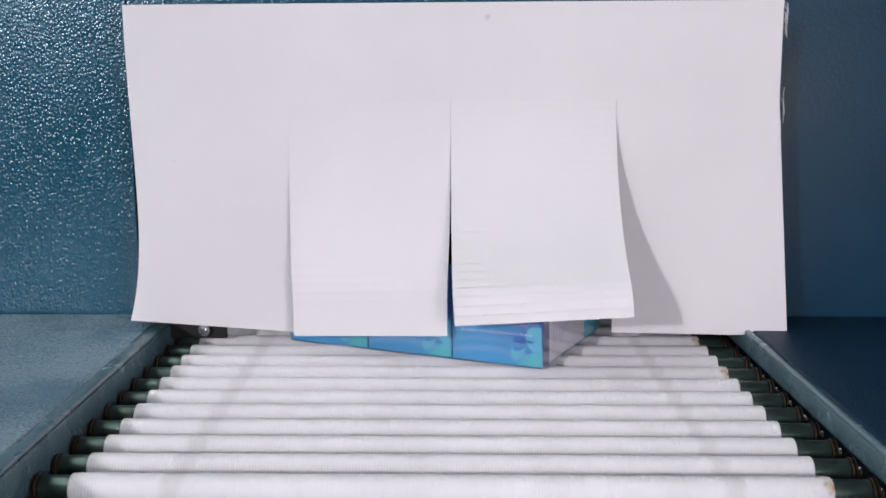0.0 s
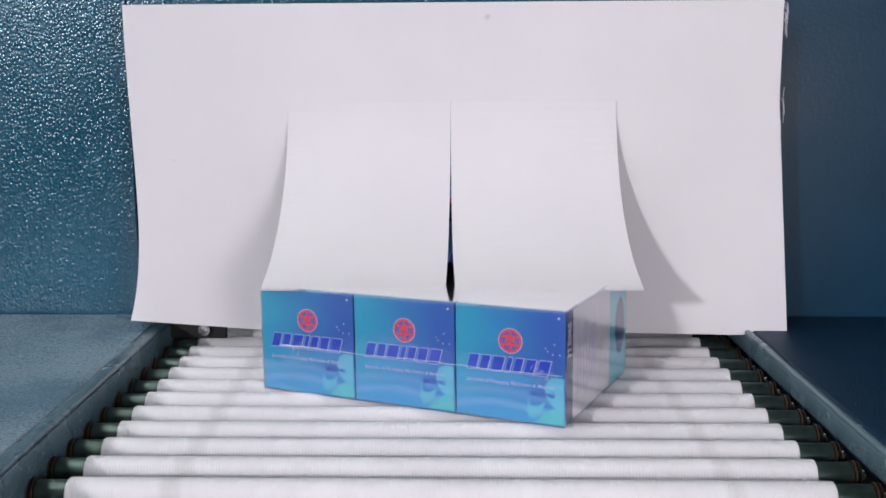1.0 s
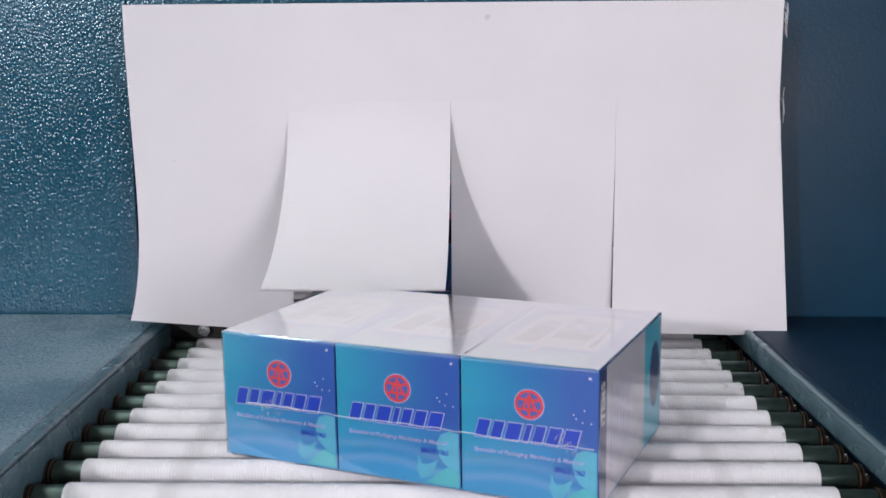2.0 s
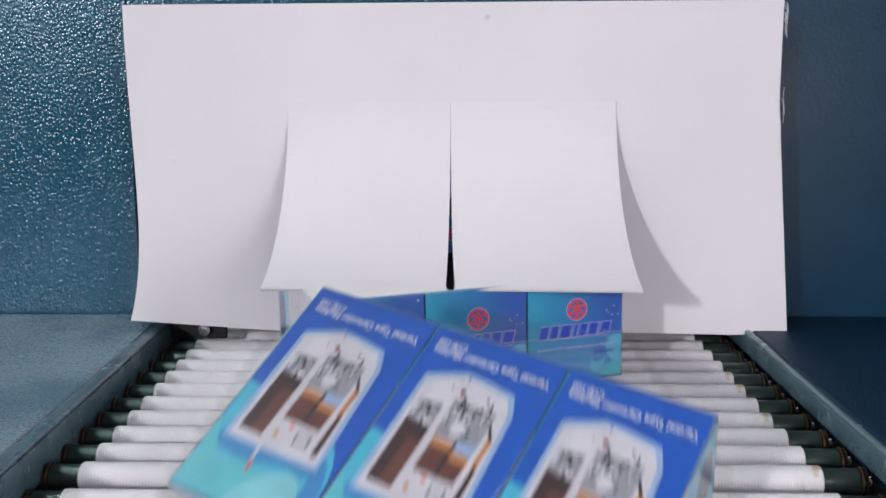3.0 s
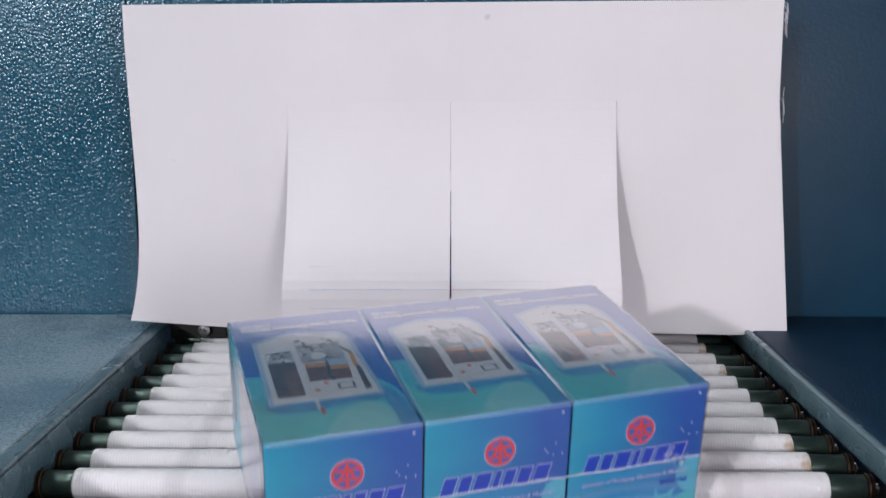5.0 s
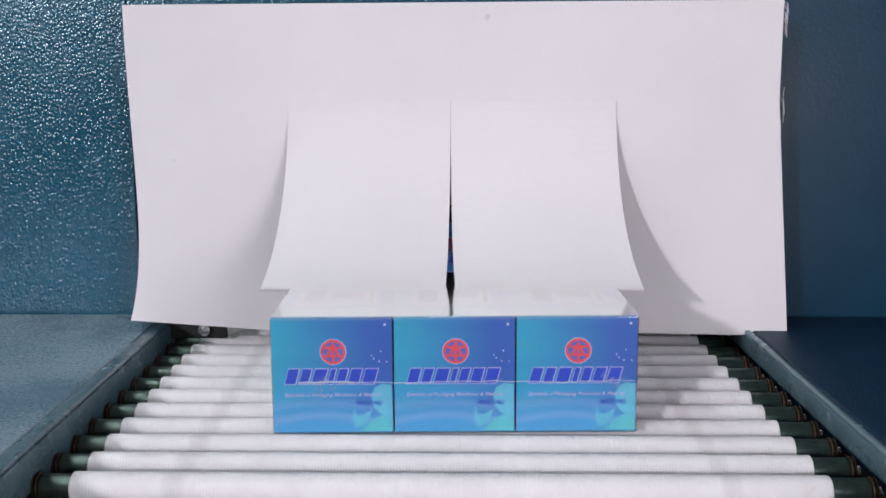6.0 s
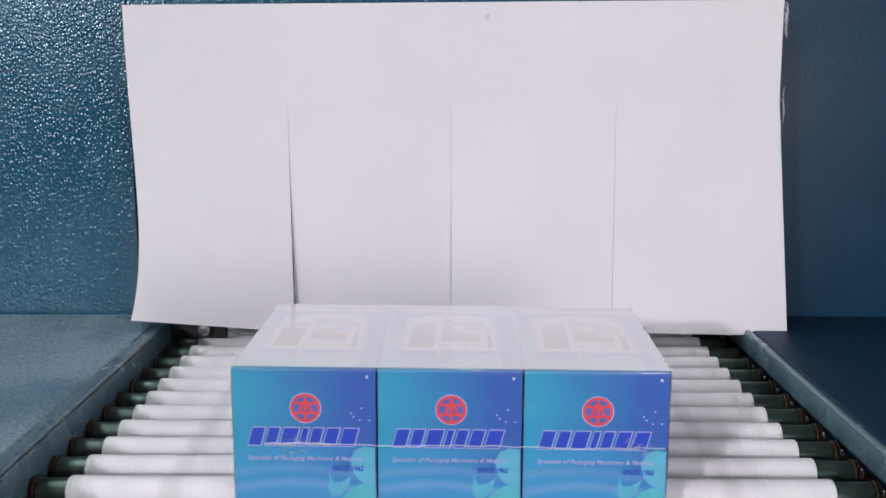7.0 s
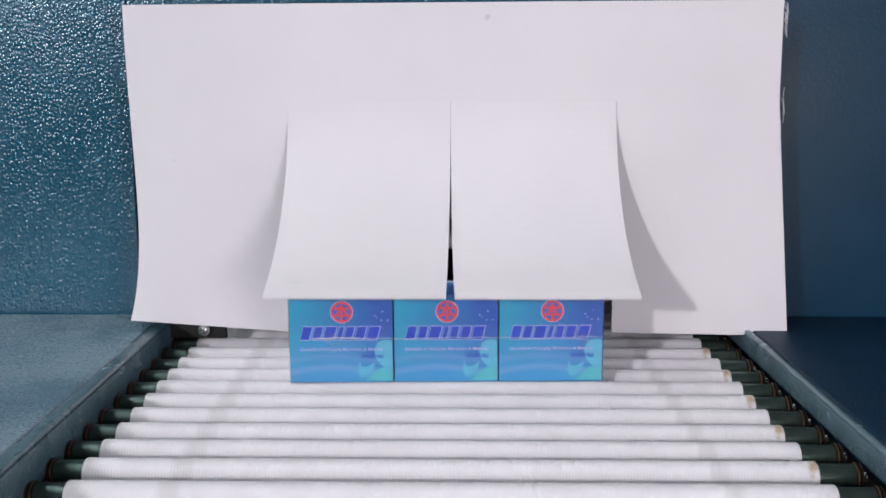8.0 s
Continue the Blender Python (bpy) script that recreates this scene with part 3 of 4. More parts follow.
    flat([(32.2, 26), (34.0, 26), (33.6, 36), (31.8, 36)], GREY)
    flat([(33.4, 20.8), (35.4, 20.8), (34.6, 27), (33.0, 27)], RED, P3)
    turn = Matrix.Rotation(math.pi, 4, "Z")
    ob, me = lettering("lettering", "Vertical Type Cartoning Machine", 0.0066, Matrix.Translation((0, 0.1334, 0.0786 + T2)) @ turn, WHITE, c, bold=0.034)
    fit_text(ob, me, 0, -CW / 2 + 0.0055, 0.070)
    ob, me = lettering("lettering", "CVE-100", 0.0054, Matrix.Translation((0, 0.1387, 0.0786 + T2)) @ turn, WHITE, c, bold=0.034)
    fit_text(ob, me, 0, -CW / 2 + 0.0055, 0.018)
    # front: emblem, plain brand bars, small print, leaf
    part("leaf_print", slab([(79.1, 10), (79.1, 33), (73, 33.8), (68, 31.5), (65.2, 26), (66.4, 19), (70, 14), (75, 11)], T1, front), LEAF_SOFT, c)
    part("leaf_print", slab([(79.1, 1), (79.1, 9.5), (72, 12), (66, 8.5), (61, 3.5), (58, 1.2)], T2, front), LEAF, c)
    part("leaf_print", slab([(53, 17), (56, 12), (60, 12.5), (66, 16), (63.5, 9), (60, 4.4), (56, 4), (54, 9)], T1, front), LEAF_SOFT, c)
    part("leaf_print", slab([(54, 17.5), (52.4, 9), (55, 3.4), (57.6, 4), (55.4, 10)], T2, front), LEAF_SOFT, c)
    cu, cv, r = 40.7, 55.7, 8.3
    part("emblem_halo", slab(ring_outline(cu, cv, r + 0.6), T1, front), LILAC, c)
    part("emblem_ring", slab(ring_outline(cu, cv, r), T2, front), RED, c, "red round emblem of plain shapes")
    part("emblem_ground", slab(ring_outline(cu, cv, r - 1.5), T3, front), INK_MID, c)
    for sgn in (-1, 1):
        part("emblem_bar", slab([(cu + sgn * 2, cv + 1.6), (cu + sgn * 6.9, cv + 2.6), (cu + sgn * 6.5, cv + 4.0), (cu + sgn * 1.6, cv + 3.2)][::sgn], T4, front), RED, c)
        part("emblem_bar", slab([(cu + sgn * 3, cv - 3.4), (cu + sgn * 6.6, cv - 3.9), (cu + sgn * 6.9, cv - 2.5), (cu + sgn * 3, cv - 1.9)][::sgn], T4, front), RED, c)
    part("emblem_triangle", slab([(cu - 5.0, cv - 3.4), (cu + 5.0, cv - 3.4), (cu, cv + 6.9)], T5, front), RED, c)
    for sgn in (-1, 1):
        part("emblem_gap", slab([(cu + sgn * 0.8, cv - 1.9), (cu + sgn * 2.6, cv - 1.9), (cu + sgn * 0.8, cv + 1.8)][::sgn], T5 + 0.00008, front), INK_MID, c)
    part("emblem_bar", slab([(cu - 0.8, cv - 7.2), (cu + 0.8, cv - 7.2), (cu + 0.8, cv - 3), (cu - 0.8, cv - 3)], T5, front), RED, c)
    # brand name as seven plain slanted blocks, each with a pale edge
    u = 8.2
    for wide in (9.3, 8.4, 10.6, 5.6, 8.0, 9.2, 10.4):
        def slant(a, b, lo, hi):
            return [(a, lo), (b, lo), (b + (hi - lo) * 0.28, hi), (a + (hi - lo) * 0.28, hi)]
        part("brand_bar_edge", slab(slant(u - 0.5, u + wide - 1.9, 33.3, 44.6), T1, front), LILAC, c)
        part("brand_bar", slab(slant(u, u + wide - 2.4, 33.9, 44.0), T2, front), INK_BLUE, c)
        u += wide
    up = Matrix.Rotation(radians(90), 4, "X")
    ob, me = lettering("lettering", "Specialist of Packaging Machinery & Material", 0.0036, Matrix.Translation((0, -T2, 0.0252)) @ up, LILAC, c, 0.3)
    fit_text(ob, me, 0, -CW / 2 + 0.0078, 0.0645)
    ob, me = lettering("lettering", "SINCE 1962", 0.0042, Matrix.Translation((0, -T4, 0.0193)) @ up, INK_BLUE, c, 0.2)
    fit_text(ob, me, 0, -CW / 2 + 0.0552, 0.0175)
    for k, (a, b) in enumerate(((75, 74), (72, 56), (66, 53), (67.5, 51), (71, 49), (76, 49))):
        part("print_speck", slab(ring_outline(a, b, 0.5 if k else 0.9, None, 7), T1, front), WHITE, c)
    # sides: white data panel between a navy strip and an aqua strip
    for s in (-1, 1):
        pl = side_plane(s)
        part("side_print", slab([(1, 1), (15, 1), (15, 77.5), (1, 77.5)], T1, pl), NAVY, c)
        part("side_panel_print", slab([(15, 1), (98, 1), (98, 77.5), (15, 77.5)], T1, pl), CARD_WHITE, c)
        part("side_print", slab([(98, 1), (138.5, 1), (138.5, 77.5), (98, 77.5)], T1, pl), AQUA, c)
        part("side_print", slab(ring_outline(124, 42, 12, 22, 18), T2, pl), NAVY, c)
        for k in range(7):
            part("small_print_bar", slab([(24 + 6.2 * k, 16), (25.6 + 6.2 * k, 16), (25.6 + 6.2 * k, 66 - 3 * (k % 3)), (24 + 6.2 * k, 66 - 3 * (k % 3))], T2, pl), LILAC, c)
        ob, me = lettering("lettering", "ITEMS", 0.0095, Matrix.Translation((s * (CW / 2 + T3), 0.0045 if s > 0 else 0.0115, 0.046)) @ Matrix.Rotation(radians(90 * s), 4, "Z") @ up @ Matrix.Rotation(radians(90), 4, "Z") @ Matrix.Translation((0, -0.0068, 0)), WHITE, c)
    return c


def film_shell():
    """The film hugs the three cartons: rounded, pulled in at the edges."""
    bm = box(-PW / 2, PW / 2, -0.0004, PD, -0.0004, PH + 0.0003, 0.0014, 3)
    for cut in (-PW / 6, PW / 6):
        for d in (-0.002, 0, 0.002):
            bmesh.ops.bisect_plane(bm, geom=bm.verts[:] + bm.edges[:] + bm.faces[:], plane_co=(cut + d, 0, 0), plane_no=(1, 0, 0))
    bmesh.ops.delete(bm, geom=[f for f in bm.faces if abs(f.normal.x) > 0.98], context="FACES_ONLY")
    for v in bm.verts:
        if min(abs(v.co.x - PW / 6), abs(v.co.x + PW / 6)) < 0.0002:
            if v.co.z > PH - 0.001:
                v.co.z -= 0.0002
            if v.co.y < 0:
                v.co.y += 0.0001
    return bm


def make_pack():
    p = tagged(new("shrink_wrapped_pack"), "three blue printed cartons shrink-wrapped together in clear film", "pack", "packs on the conveyor")
    for x in (-PW / 3, 0, PW / 3):
        make_carton(p, x)
    part("shrink_film", film_shell(), FILM, p, "tight clear glossy shrink film")
    for s in (-1, 1):
        end = box(min(s * (PW / 2 - 0.0009), s * (PW / 2 + 0.0001)), max(s * (PW / 2 - 0.0009), s * (PW / 2 + 0.0001)), 0.0012, PD - 0.0016, 0.0012, PH - 0.0012, 0.0002, 1)
        part("film_end", end, FILM_END, p, "hazy gathered film end")
    # welded seam across the fronts, with crumpled ends
    rnd = random.Random(3)
    bm = bmesh.new()
    n = 46
    rows = []
    for k in range(n + 1):
        x = -0.103 + 0.222 * k / n
        z = 0.0355 + 0.0004 * math.sin(k * 0.31) + rnd.uniform(-0.0004, 0.0004)
        h = 0.00035 + (0.0006 if k < 9 else 0) * rnd.random()
        rows.append([bm.verts.new((x, -0.0006, z - h)), bm.verts.new((x, -0.0012 - rnd.random() * 0.0006, z)), bm.verts.new((x, -0.0006, z + h))])
    for a, b in zip(rows, rows[1:]):
        bm.faces.new((a[0], b[0], b[1], a[1]))
        bm.faces.new((a[1], b[1], b[2], a[2]))
    part("seam", bm, SEAM, p, "whitened welded film seam")
    for k in range(6):
        x0, z0 = rnd.uniform(-0.118, 0.07), rnd.uniform(0.006, 0.07)
        length, rise, bow = rnd.uniform(0.016, 0.045), rnd.uniform(-0.012, 0.012), rnd.uniform(-0.004, 0.006)
        bm = bmesh.new()
        rows = []
        for j in range(15):
            q = j / 14
            h = 0.00035 * math.sin(math.pi * q) + 0.00004
            x, z = x0 + length * q, z0 + rise * q + bow * math.sin(math.pi * q)
            rows.append((bm.verts.new((x, -0.00052, z - h)), bm.verts.new((x, -0.0008, z)), bm.verts.new((x, -0.00052, z + h))))
        for a, b in zip(rows, rows[1:]):
            bm.faces.new((a[0], b[0], b[1], a[1]))
            bm.faces.new((a[1], b[1], b[2], a[2]))
        part("film_wrinkle", bm, WRINKLE, p, "faint pale film wrinkle", True)
    for s in (-1, 1):
        bm = bmesh.new()
        for k in range(64):
            y, l = 0.004 + 0.138 * k / 63 + rnd.uniform(-0.0006, 0.0006), rnd.uniform(0.0004, 0.0010)
            x, z = s * (PW / 2 - rnd.uniform(0.0, 0.0012)), PH + rnd.uniform(-0.0006, 0.0006)
            if rnd.random() < 0.8:
                bmesh.ops.create_icosphere(bm, subdivisions=1, radius=l * 0.7, matrix=Matrix.Translation((x, y, z)) @ Matrix.Diagonal((0.8, 1.3, 0.7, 1)))
        part("film_bead", bm, SEAM, p, "dotted line of shrunken film beads")
    bm = bmesh.new()
    rows = []
    for k in range(81):
        x = -PW / 2 + 0.002 + (PW - 0.004) * k / 80
        h = 0.0003 + (0.0007 if rnd.random() < 0.25 else 0.0003) * rnd.random()
        rows.append((bm.verts.new((x, -0.0007, PH - 0.0012 - h)), bm.verts.new((x, -0.0011, PH - 0.0004 + rnd.uniform(-0.0002, 0.0002))), bm.verts.new((x, 0.0006 + h, PH + 0.0006))))
    for a, b in zip(rows, rows[1:]):
        bm.faces.new((a[0], b[0], b[1], a[1]))
        bm.faces.new((a[1], b[1], b[2], a[2]))
    part("film_fold", bm, WRINKLE, p, "ragged pale film fold along the upper edge", True)
    for cx, cz, spread, count in ((0.1045, 0.037, 0.0085, 34), (-0.086, 0.0345, 0.007, 16)):
        bm = bmesh.new()
        for k in range(count):
            a, d = rnd.uniform(0, 6.28), spread * rnd.random() ** 0.8
            x, z, l, t = cx + d * math.cos(a), cz + d * math.sin(a) * 0.8 - max(0, d * math.cos(a)) * 0.5, rnd.uniform(0.0008, 0.0028), rnd.uniform(0, 3.14)
            y = -0.0007 - rnd.random() * 0.0008
            v = [bm.verts.new((x - l * math.cos(t), -0.0006, z - l * math.sin(t))), bm.verts.new((x + 0.0003, y, z)), bm.verts.new((x + l * math.cos(t), -0.0006, z + l * math.sin(t))), bm.verts.new((x - 0.0002, y - 0.0003, z + 0.0004))]
            bm.faces.new((v[0], v[1], v[2]))
            bm.faces.new((v[0], v[2], v[3]))
        part("crumple", bm, SEAM, p, "crumpled white film pucker")
    return p


PACK_A = make_pack()
PACKS = [PACK_A] + [copy_thing(PACK_A, pose(0, 1.5, 0)) for _ in range(3)]

# seconds, x, y, z, and turns about x, y, z; the origin is the middle of the front's lower edge
TRACKS = [
    [(0.0, -0.0345, 0.272, 0, 0, -0.6, -26), (0.6, -0.0335, 0.1870, 0, 0, -0.6, -25.5), (1.0, -0.0328, 0.130, 0, -0.5, -0.6, -25), (1.5, -0.0323, 0.0605, 0, -1, -0.8, -25), (1.7, -0.0318, 0.031, 0, -0.5, -0.8, -24.5),
     (2.0, -0.031, -0.007, 0, 0, -0.5, -24), (2.4, -0.029, -0.048, -0.003, 2, 0, -24), (2.6, -0.027, -0.064, -0.009, 7, 1.5, -23.5), (2.8, -0.0249, -0.0783, -0.0183, 14.7, 4.4, -23.5), (2.9, -0.0255, -0.0807, -0.0329, 22.2, 7.1, -23.9), (3.0, -0.0310, -0.0875, -0.0580, 34.3, 10.4, -28),
     (3.1, -0.036, -0.118, -0.0895, 38, 16, -24), (3.2, -0.06, -0.165, -0.165, 48, 16, -22), (3.3, -0.10, -0.21, -0.28, 58, 14, -18), (3.5, -0.19, -0.28, -0.58, 80, 6, -10), (3.65, -0.26, -0.32, -0.8495, 90, 0, -6), (8.0, -0.26, -0.32, -0.8495, 90, 0, -6)],
    [(0.0, 0.021, 0.66, 0, 0, 0, 19.5), (2.3, 0.021, 0.330, 0, 0, 0, 19.5), (2.8, 0.0213, 0.196, 0, 0, -0.3, 19.5), (3.0, 0.0215, 0.163, 0, 0, -0.5, 19.5), (3.5, 0.0224, 0.084, 0, -0.8, -0.6, 20), (4.0, 0.0245, 0.0165, 0.0004, -0.5, -1, 19), (4.5, 0.0237, -0.0325, 0.001, -0.5, -1.1, 18.8), (4.7, 0.0240, -0.046, 0.0, -0.3, -1.2, 17.5), (4.85, 0.0240, -0.054, -0.003, 3, -1.2, 17.5),
     (4.95, 0.024, -0.060, -0.010, 8, -1.5, 17.5), (5.05, 0.024, -0.066, -0.016, 13, -2, 17.5), (5.15, 0.024, -0.074, -0.024, 20, -3, 17.5), (5.25, 0.024, -0.081, -0.036, 29, -4, 18), (5.35, 0.026, -0.094, -0.055, 36, -5, 19), (5.45, 0.030, -0.120, -0.093, 44, -6, 19), (5.55, 0.05, -0.165, -0.165, 52, -6, 17),
     (5.65, 0.08, -0.21, -0.28, 60, -5, 14), (5.85, 0.16, -0.28, -0.58, 80, -3, 10), (6.0, 0.22, -0.33, -0.8495, 90, 0, 7), (8.0, 0.22, -0.33, -0.8495, 90, 0, 7)],
    [(0.0, 0.005, 1.00, 0, 0, 0, 0), (4.75, 0.005, 0.325, 0, 0, 0, 0), (5.2, 0.004, 0.2, 0, 0, 0, 0), (5.8, 0.0038, 0.1065, 0, 0, 0, 0.4), (6.0, 0.0033, 0.0775, -0.001, 0.3, 0, 0.3), (6.5, 0.0014, 0.0025, -0.001, 0.3, 0.2, 0.3), (6.7, 0.0010, -0.0135, -0.0012, 0.4, 0, -0.8), (7.0, -0.0006, -0.0350, -0.0035, 0.8, 0.6, -1.3), (7.1, -0.0007, -0.0385, -0.0046, 2.0, 0.5, -1.4),
     (7.2, 0.0, -0.0469, -0.0111, 6.6, 0.2, -1.3), (7.3, 0.0003, -0.0531, -0.0169, 12.3, 0.4, -1.0), (7.4, 0.0005, -0.0605, -0.0227, 17.5, 0.5, -0.6), (7.5, -0.0003, -0.0635, -0.0337, 26, 1.2, -0.4), (7.6, -0.001, -0.0755, -0.0422, 32, 1.3, -0.5), (7.7, -0.0041, -0.0896, -0.0540, 35, 1.5, -4), (7.8, -0.0095, -0.1163, -0.0835, 42.1, 2.7, -10.6), (7.9, -0.016, -0.155, -0.150, 52, 3, -13), (8.0, -0.022, -0.195, -0.250, 62, 3, -14)],
    [(0.0, -0.003, 1.40, 0, 0, 0, 0), (7.3, -0.003, 0.306, 0, 0, 0, 0), (7.5, -0.003, 0.287, 0, 0, 0, 0), (7.6, -0.003, 0.275, 0, 0, 0, 0), (7.7, -0.003, 0.253, 0, 0, 0, 0), (7.8, -0.0030, 0.2195, 0, 0, 0, -0.3), (8.0, -0.0025, 0.1905, -0.0005, 0, 0, 0.2)],
]
SINK = 0.0007
TIMES = [round(0.1 * k, 2) for k in range(81)]


def track_at(i, t):
    rows = np.array(TRACKS[i])
    return [float(np.interp(t, rows[:, 0], rows[:, c])) for c in range(1, 7)]


# ---- the curtain ----
SLITS = (-0.2719, -0.1355, 0.0021, 0.1408, 0.2758)
TOP_Z, SLIT_Z, HEM_Z, CLOTH_T = 0.2940, 0.2122, 0.0135, 0.0012
PIECES = 26
STEP = (SLIT_Z - HEM_Z) / PIECES


def sheet(outline_rows, thick, caps=True):
    """A solid sheet from rows of (x, y, z) from top to hem."""
    bm = bmesh.new()
    grid = [[bm.verts.new(p) for p in row] for row in outline_rows]
    back = [[bm.verts.new((p[0], p[1] + thick, p[2])) for p in row] for row in outline_rows]
    for g, flip in ((grid, False), (back, True)):
        for a, b in zip(g, g[1:]):
            for k in range(len(a) - 1):
                f = (a[k], b[k], b[k + 1], a[k + 1])
                bm.faces.new(f[::-1] if flip else f)
    for k in range(len(grid[0]) - 1 if caps else 0):
        bm.faces.new((grid[0][k], grid[0][k + 1], back[0][k + 1], back[0][k]))
        bm.faces.new((grid[-1][k + 1], grid[-1][k], back[-1][k], back[-1][k + 1]))
    for j in range(len(grid) - 1):
        bm.faces.new((grid[j + 1][0], grid[j][0], back[j][0], back[j + 1][0]))
        bm.faces.new((grid[j][-1], grid[j + 1][-1], back[j + 1][-1], back[j][-1]))
    bmesh.ops.recalc_face_normals(bm, faces=bm.faces)
    return bm


def edge_bow(z):
    """The free edge of the first flap waves in towards the middle."""
    s = (TOP_Z - z) / (TOP_Z - HEM_Z)
    return 0.0092 * math.sin(math.pi * min(1, s) ** 1.35) * s - 0.0045 * s ** 6


def make_curtain():
    c = tagged(new("tunnel_curtain"), "white coated glass-cloth curtain slit into four flaps", "curtain")
    c.matrix_world = pose(0, CLOTH_Y, 0, 0, 0, SKEW)
    rows = [[(SLITS[0] + (SLITS[4] - SLITS[0]) * k / 40 + (edge_bow(z) if k == 0 else 0), 0, z) for k in range(41)] for z in np.linspace(TOP_Z, SLIT_Z, 6)]
    part("heading", sheet(rows, CLOTH_T), CLOTH, c, "", True)
    zs = np.linspace(SLIT_Z, HEM_Z, 30)
    # first and last flap hang still
    rows = []
    for z in zs:
        s = (SLIT_Z - z) / (SLIT_Z - HEM_Z)
        x0, x1 = SLITS[0] + edge_bow(z), SLITS[1] - 0.0001
        hem = 0.0125 * s * s
        rows.append([(x0 + (x1 - x0) * k / 16, -0.010 * s * s * (1 - k / 16) - 0.003 * math.sin(math.pi * s) * (1 - k / 16), z + hem * (1 - k / 16) * s) for k in range(17)])
    part("flap", sheet(rows, CLOTH_T), CLOTH, c, "", True)
    rows = []
    for z in zs:
        s = (SLIT_Z - z) / (SLIT_Z - HEM_Z)
        x0, x1 = SLITS[3] + 0.0001, SLITS[4] + 0.0155 * s
        rows.append([(x0 + (x1 - x0) * k / 16, -0.002 * s * k / 16, z - 0.0025 * s * k / 16) for k in range(17)])
    part("flap", sheet(rows, CLOTH_T), CLOTH, c, "", True)
    moving = []
    for x0, x1 in ((SLITS[1], SLITS[2]), (SLITS[2], SLITS[3])):
        w, mid = (x1 - x0) / 2 - 0.0001, (x0 + x1) / 2
        root = part("flap", sheet([[(mid + w * k / 8, 0.0003, z) for k in range(-8, 9)] for z in (SLIT_Z - 0.0002, SLIT_Z - 0.0006)], CLOTH_T * 0.6), CLOTH, c)
        pieces = []
        for k in range(PIECES):
            pieces.append(part("flap_strip", sheet([[(w * j / 8, 0, z) for j in range(-8, 9)] for z in (-k * STEP, -(k + 1) * STEP)], CLOTH_T, False), CLOTH, root))
        moving.append((x0, x1, pieces))
    # loose threads along the free edge
    rnd = random.Random(11)
    for k in range(16):
        z = rnd.choice((0.293, 0.29, 0.285, 0.28, 0.27, 0.25, 0.222, 0.215, 0.2, 0.18))
        cu = [(SLITS[4] - 0.0006, 0.0002, z), (SLITS[4] + rnd.uniform(0.001, 0.004), -0.001, z - rnd.uniform(-0.002, 0.008)), (SLITS[4] + rnd.uniform(0.001, 0.005), -0.002, z - rnd.uniform(0.008, 0.022))]
        bm = bmesh.new()
        r = 0.00018
        last = None
        for q in cu:
            ring = [bm.verts.new((q[0] + r * math.cos(a), q[1] + r * math.sin(a), q[2])) for a in (0, 2.1, 4.2)]
            if last:
                for j in range(3):
                    bm.faces.new((last[j], last[(j + 1) % 3], ring[(j + 1) % 3], ring[j]))
            last = ring
        part("loose_thread", bm, CLOTH, c, "frayed white thread")
    part("hanging_bar", box(-0.266, 0.272, 0.0016, 0.0510, 0.270, 0.2905, 0.001), BLUE_WALL, c, "blue steel hanging bar")
    return moving


def lean_of(angle):
    """Angles of the pieces from top to hem for a lean: the cloth bows, steepest at the slit's end."""
    return [angle * ((k + 0.5) / PIECES) ** 0.7 for k in range(PIECES)]


def hem_of(angle):
    y = z = 0.0
    for a in lean_of(angle):
        y -= STEP * math.sin(radians(a))
        z -= STEP * math.cos(radians(a))
    return CLOTH_Y + y, SLIT_Z + z


LEANS = [(a, *hem_of(a)) for a in np.linspace(0, 100, 401)]
LIFTED = next(a for a, y, z in LEANS if z > PH - 0.0006)


def cloth_at(angle, height):
    """How far forward the cloth lies at a height, for a lean."""
    y, z = CLOTH_Y, SLIT_Z
    for a in lean_of(angle):
        dy, dz = STEP * math.sin(radians(a)), STEP * math.cos(radians(a))
        if z - dz <= height:
            return y - dy * (z - height) / dz
        y, z = y - dy, z - dz
    return y


RESTS = [(a, cloth_at(a, PH)) for a in np.linspace(0, LIFTED, 121)]


def lean_for(front_y):
    """The lean at which the cloth lies over a pack's upper front edge."""
    if front_y >= CLOTH_Y:
        return 0.0
    return float(np.interp(-front_y, [-y for _, y in RESTS], [a for a, _ in RESTS]))


# how a let-go flap falls back, swings in behind the others and settles: seconds, share of the lifted lean
SWING_LEFT = ((0.0, 1.0), (0.05, 0.62), (0.1, 0.22), (0.17, -0.10), (0.25, -0.19), (0.35, -0.19), (0.42, -0.12), (0.5, -0.02), (0.56, 0.0))
SWING_RIGHT = ((0.0, 1.0), (0.05, 0.62), (0.1, 0.20), (0.17, -0.09), (0.25, -0.07), (0.35, -0.06), (0.45, -0.02), (0.55, 0.0))
# when each pack lets go of the two flaps
LET_GO = ((2.05, 1.75), (3.86, 4.24), (6.53, 6.53), (9.0, 9.0))


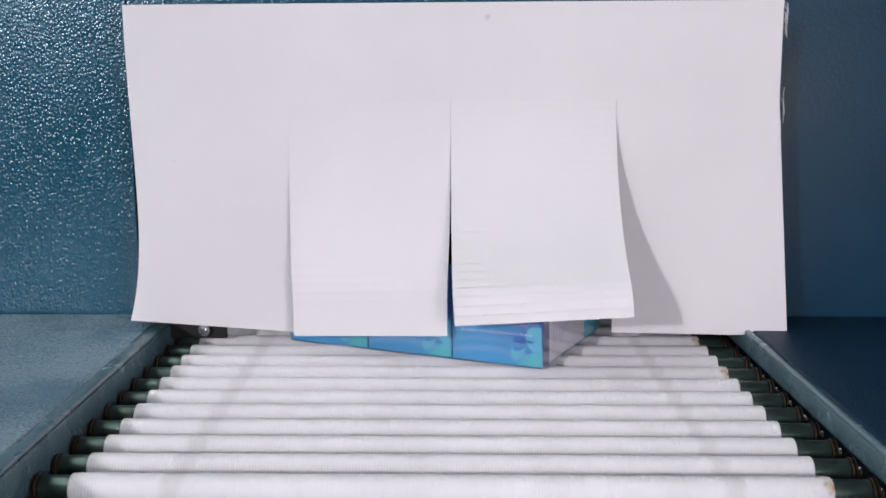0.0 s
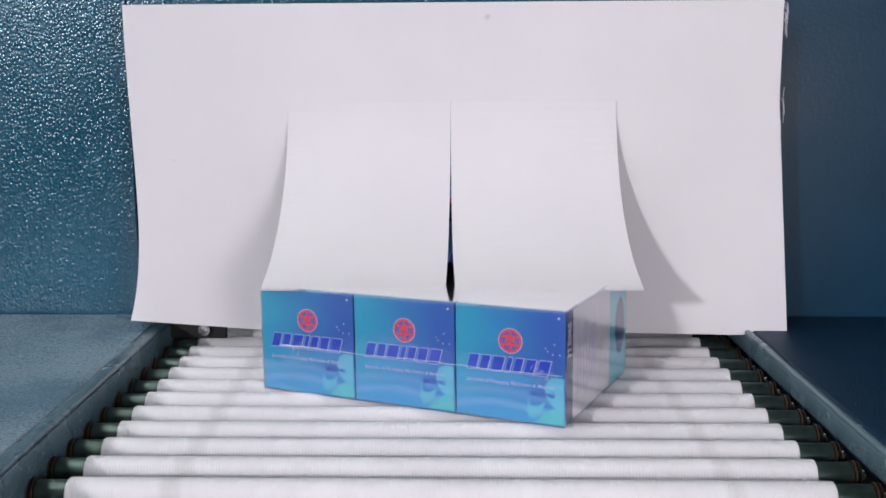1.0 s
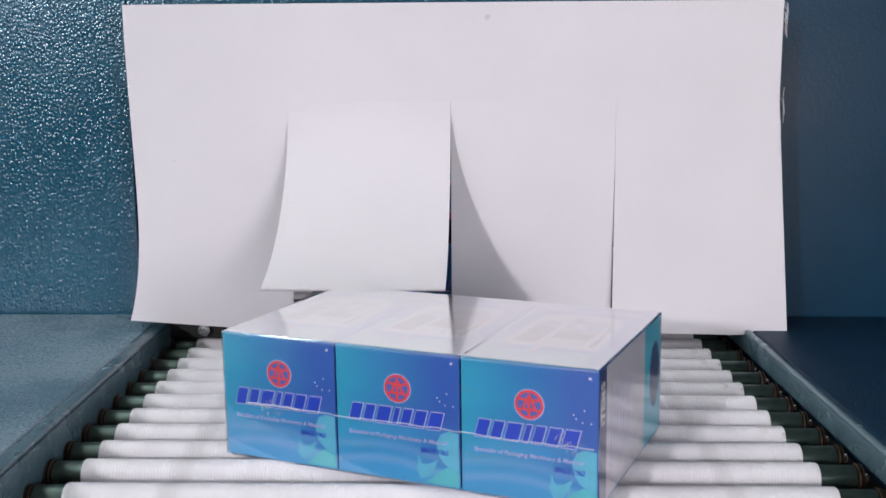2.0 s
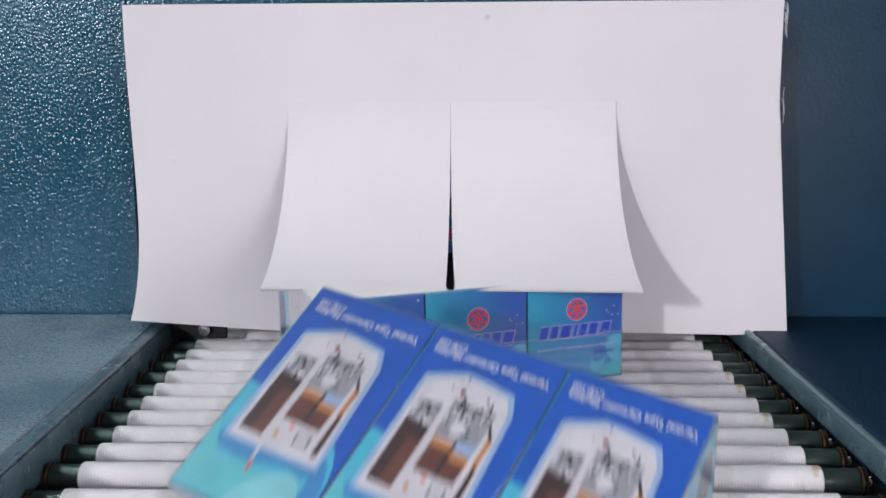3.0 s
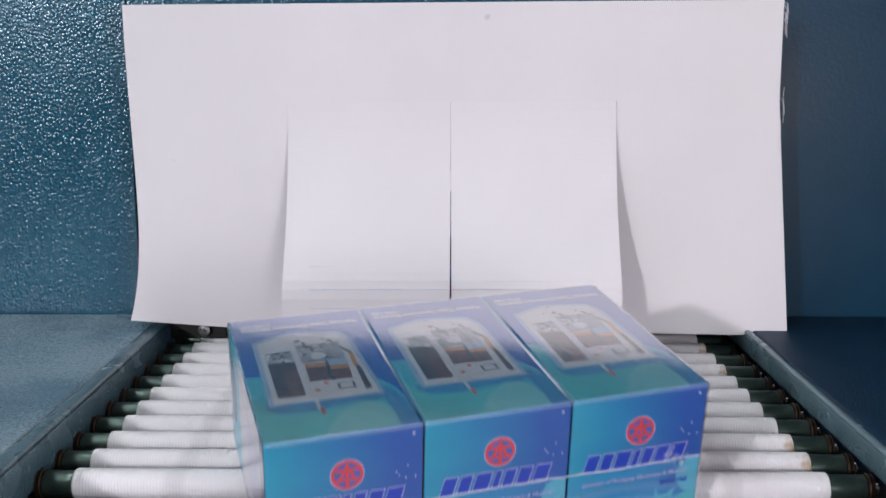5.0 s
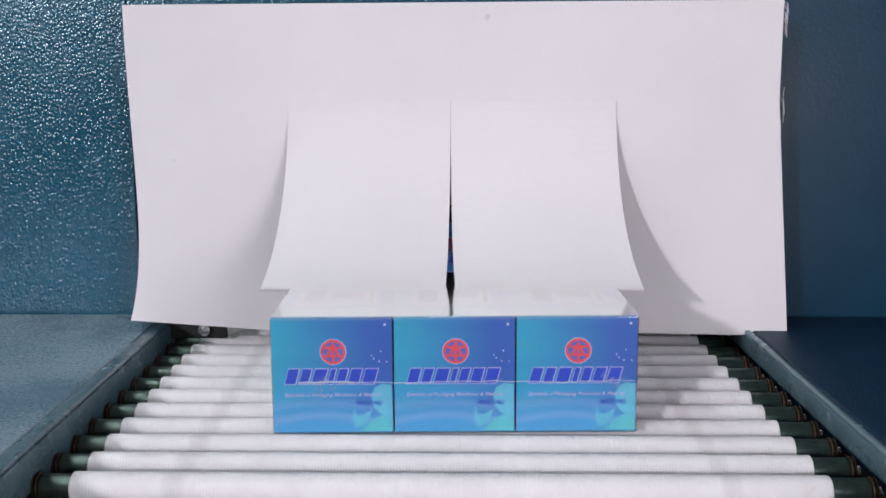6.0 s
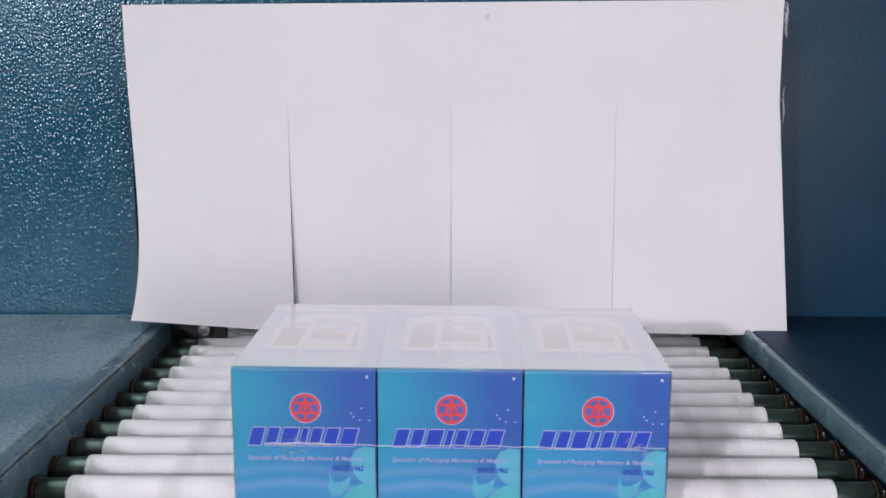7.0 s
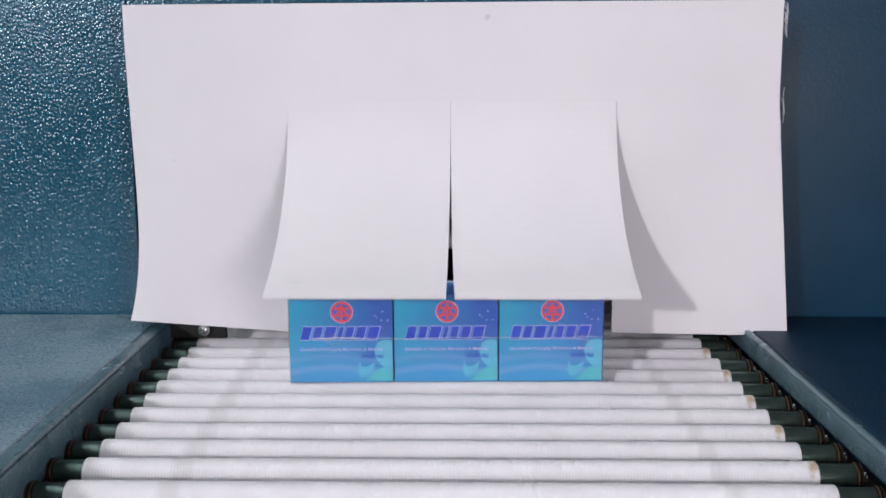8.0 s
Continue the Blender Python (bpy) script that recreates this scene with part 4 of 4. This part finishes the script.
def flap_leans(x_edge, x_other, right):
    """The lean of one edge of a flap at each time, from the packs that push it, and its swing once they are gone."""
    out = []
    swing = SWING_RIGHT if right else SWING_LEFT
    for t in TIMES:
        lean, free = 0.0, 0.0
        for i in range(4):
            since = t - LET_GO[i][right]
            if since > 0:
                if since < swing[-1][0]:
                    free = LIFTED * float(np.interp(since, [a for a, _ in swing], [b for _, b in swing]))
                continue
            x, y, z, rx, ry, rz = track_at(i, t)
            half = PW / 2 * math.cos(radians(rz))
            at = [min(max(e, x - half), x + half) for e in (x_edge, x_other)]
            ys = [y + (e - x) * math.tan(radians(rz)) - 0.0035 for e in at]
            lead = 0.25 if at[1] != x_other else 0.45
            fy = lead * ys[0] + (1 - lead) * min(ys)
            if at[0] != x_edge and ys[0] < ys[1]:
                fy -= 0.15 * (ys[1] - ys[0])
            if fy < CLOTH_Y:
                lean = max(lean, lean_for(fy))
        out.append((lean, True) if lean > 0 else (free, False))
    return out


def cloth_line(lean, wrapped):
    """Points down the cloth, from slit to hem, as (y, z); over a pack's upper edge the rest hangs down its front."""
    line = [(0.0, SLIT_Z)]
    for a in lean_of(lean):
        if wrapped:
            a *= float(np.interp(line[-1][1], (PH - 0.022, PH - 0.001), (0.12, 1.0)))
        line.append((line[-1][0] - STEP * math.sin(radians(a)), line[-1][1] - STEP * math.cos(radians(a))))
    return line


MOVING_FLAPS = make_curtain()


def studio_lamps():
    """The two lamp heads behind the camera that the lamps sit in."""
    for name, eye, size in (("lamp_head", (-2.80, -4.75, 1.56), 0.26), ("lamp_head", (0.52, -1.15, 0.24), 0.56)):
        h = tagged(new(name), "round black lamp head on a thin stand", "lamp")
        m = look(eye, (0.02, 0.30, 0.10))
        bm = turned([(-0.03, size / 2 + 0.02), (0.0, size / 2 + 0.02), (0.08, 0.05)], 28)
        bmesh.ops.rotate(bm, verts=bm.verts, cent=(0, 0, 0), matrix=Matrix.Rotation(radians(-90), 3, "Y"))
        bmesh.ops.translate(bm, verts=bm.verts, vec=(0, 0, 0.034))
        shell = part("lamp_shell", bm, HOUSING, h, "", True)
        shell.matrix_local = m
        back = m @ Vector((0, 0, 0.08))
        part("stand", box(back.x - 0.012, back.x + 0.012, back.y - 0.012, back.y + 0.012, -0.85, back.z, 0.003), HOUSING, h)
        part("stand_foot", box(back.x - 0.2, back.x + 0.2, back.y - 0.2, back.y + 0.2, -0.85, -0.835, 0.004), HOUSING, h)


studio_lamps()


# ---- what moves ----
def motions():
    for i, roller in enumerate(ROLLERS):
        rows = []
        for t in TIMES:
            gone = (RATE * t + PHASE) * PITCH
            y, z = chain_place(i * PITCH - gone - END_Y)
            rows.append((t, pose(0, y, z, 0, 0, SKEW) @ pose(0, 0, 0, math.degrees(gone / ROLLER_R) % 360)))
        walk(roller, rows)
    for i, pack in enumerate(PACKS):
        rows = []
        for t in TIMES:
            x, y, z, rx, ry, rz = track_at(i, t)
            rows.append((t, pose(x, y, z - SINK + 0.0012, rx, ry, rz)))
        walk(pack, rows)
    for x0, x1, pieces in MOVING_FLAPS:
        tables = [[] for _ in pieces]
        splay = -0.0015 if x0 < -0.1 else 0.0060
        for t, a, b in zip(TIMES, flap_leans(x0, x1, x0 > -0.1), flap_leans(x1, x0, x0 > -0.1)):
            one, two = cloth_line(*a), cloth_line(*b)
            for k, table in enumerate(tables):
                lift = splay * (max(0.0, min(a[0], b[0])) / LIFTED) ** 2
                d0, d1 = lift * (k / PIECES) ** 2, lift * ((k + 1) / PIECES) ** 2
                p0, p1 = Vector((x0 + d0, *one[k])), Vector((x1 + d0, *two[k]))
                q0, q1 = Vector((x0 + d1, *one[k + 1])), Vector((x1 + d1, *two[k + 1]))
                across = (p1 - p0 + q1 - q0).normalized()
                rise = p0 + p1 - q0 - q1
                rise = (rise - across * rise.dot(across)).normalized()
                inward = rise.cross(across)
                m = Matrix((across, inward, rise)).transposed().to_4x4()
                m.translation = (p0 + p1) / 2 + rise * (k * STEP)
                table.append((t, m))
        for piece, table in zip(pieces, tables):
            walk(piece, table)


motions()
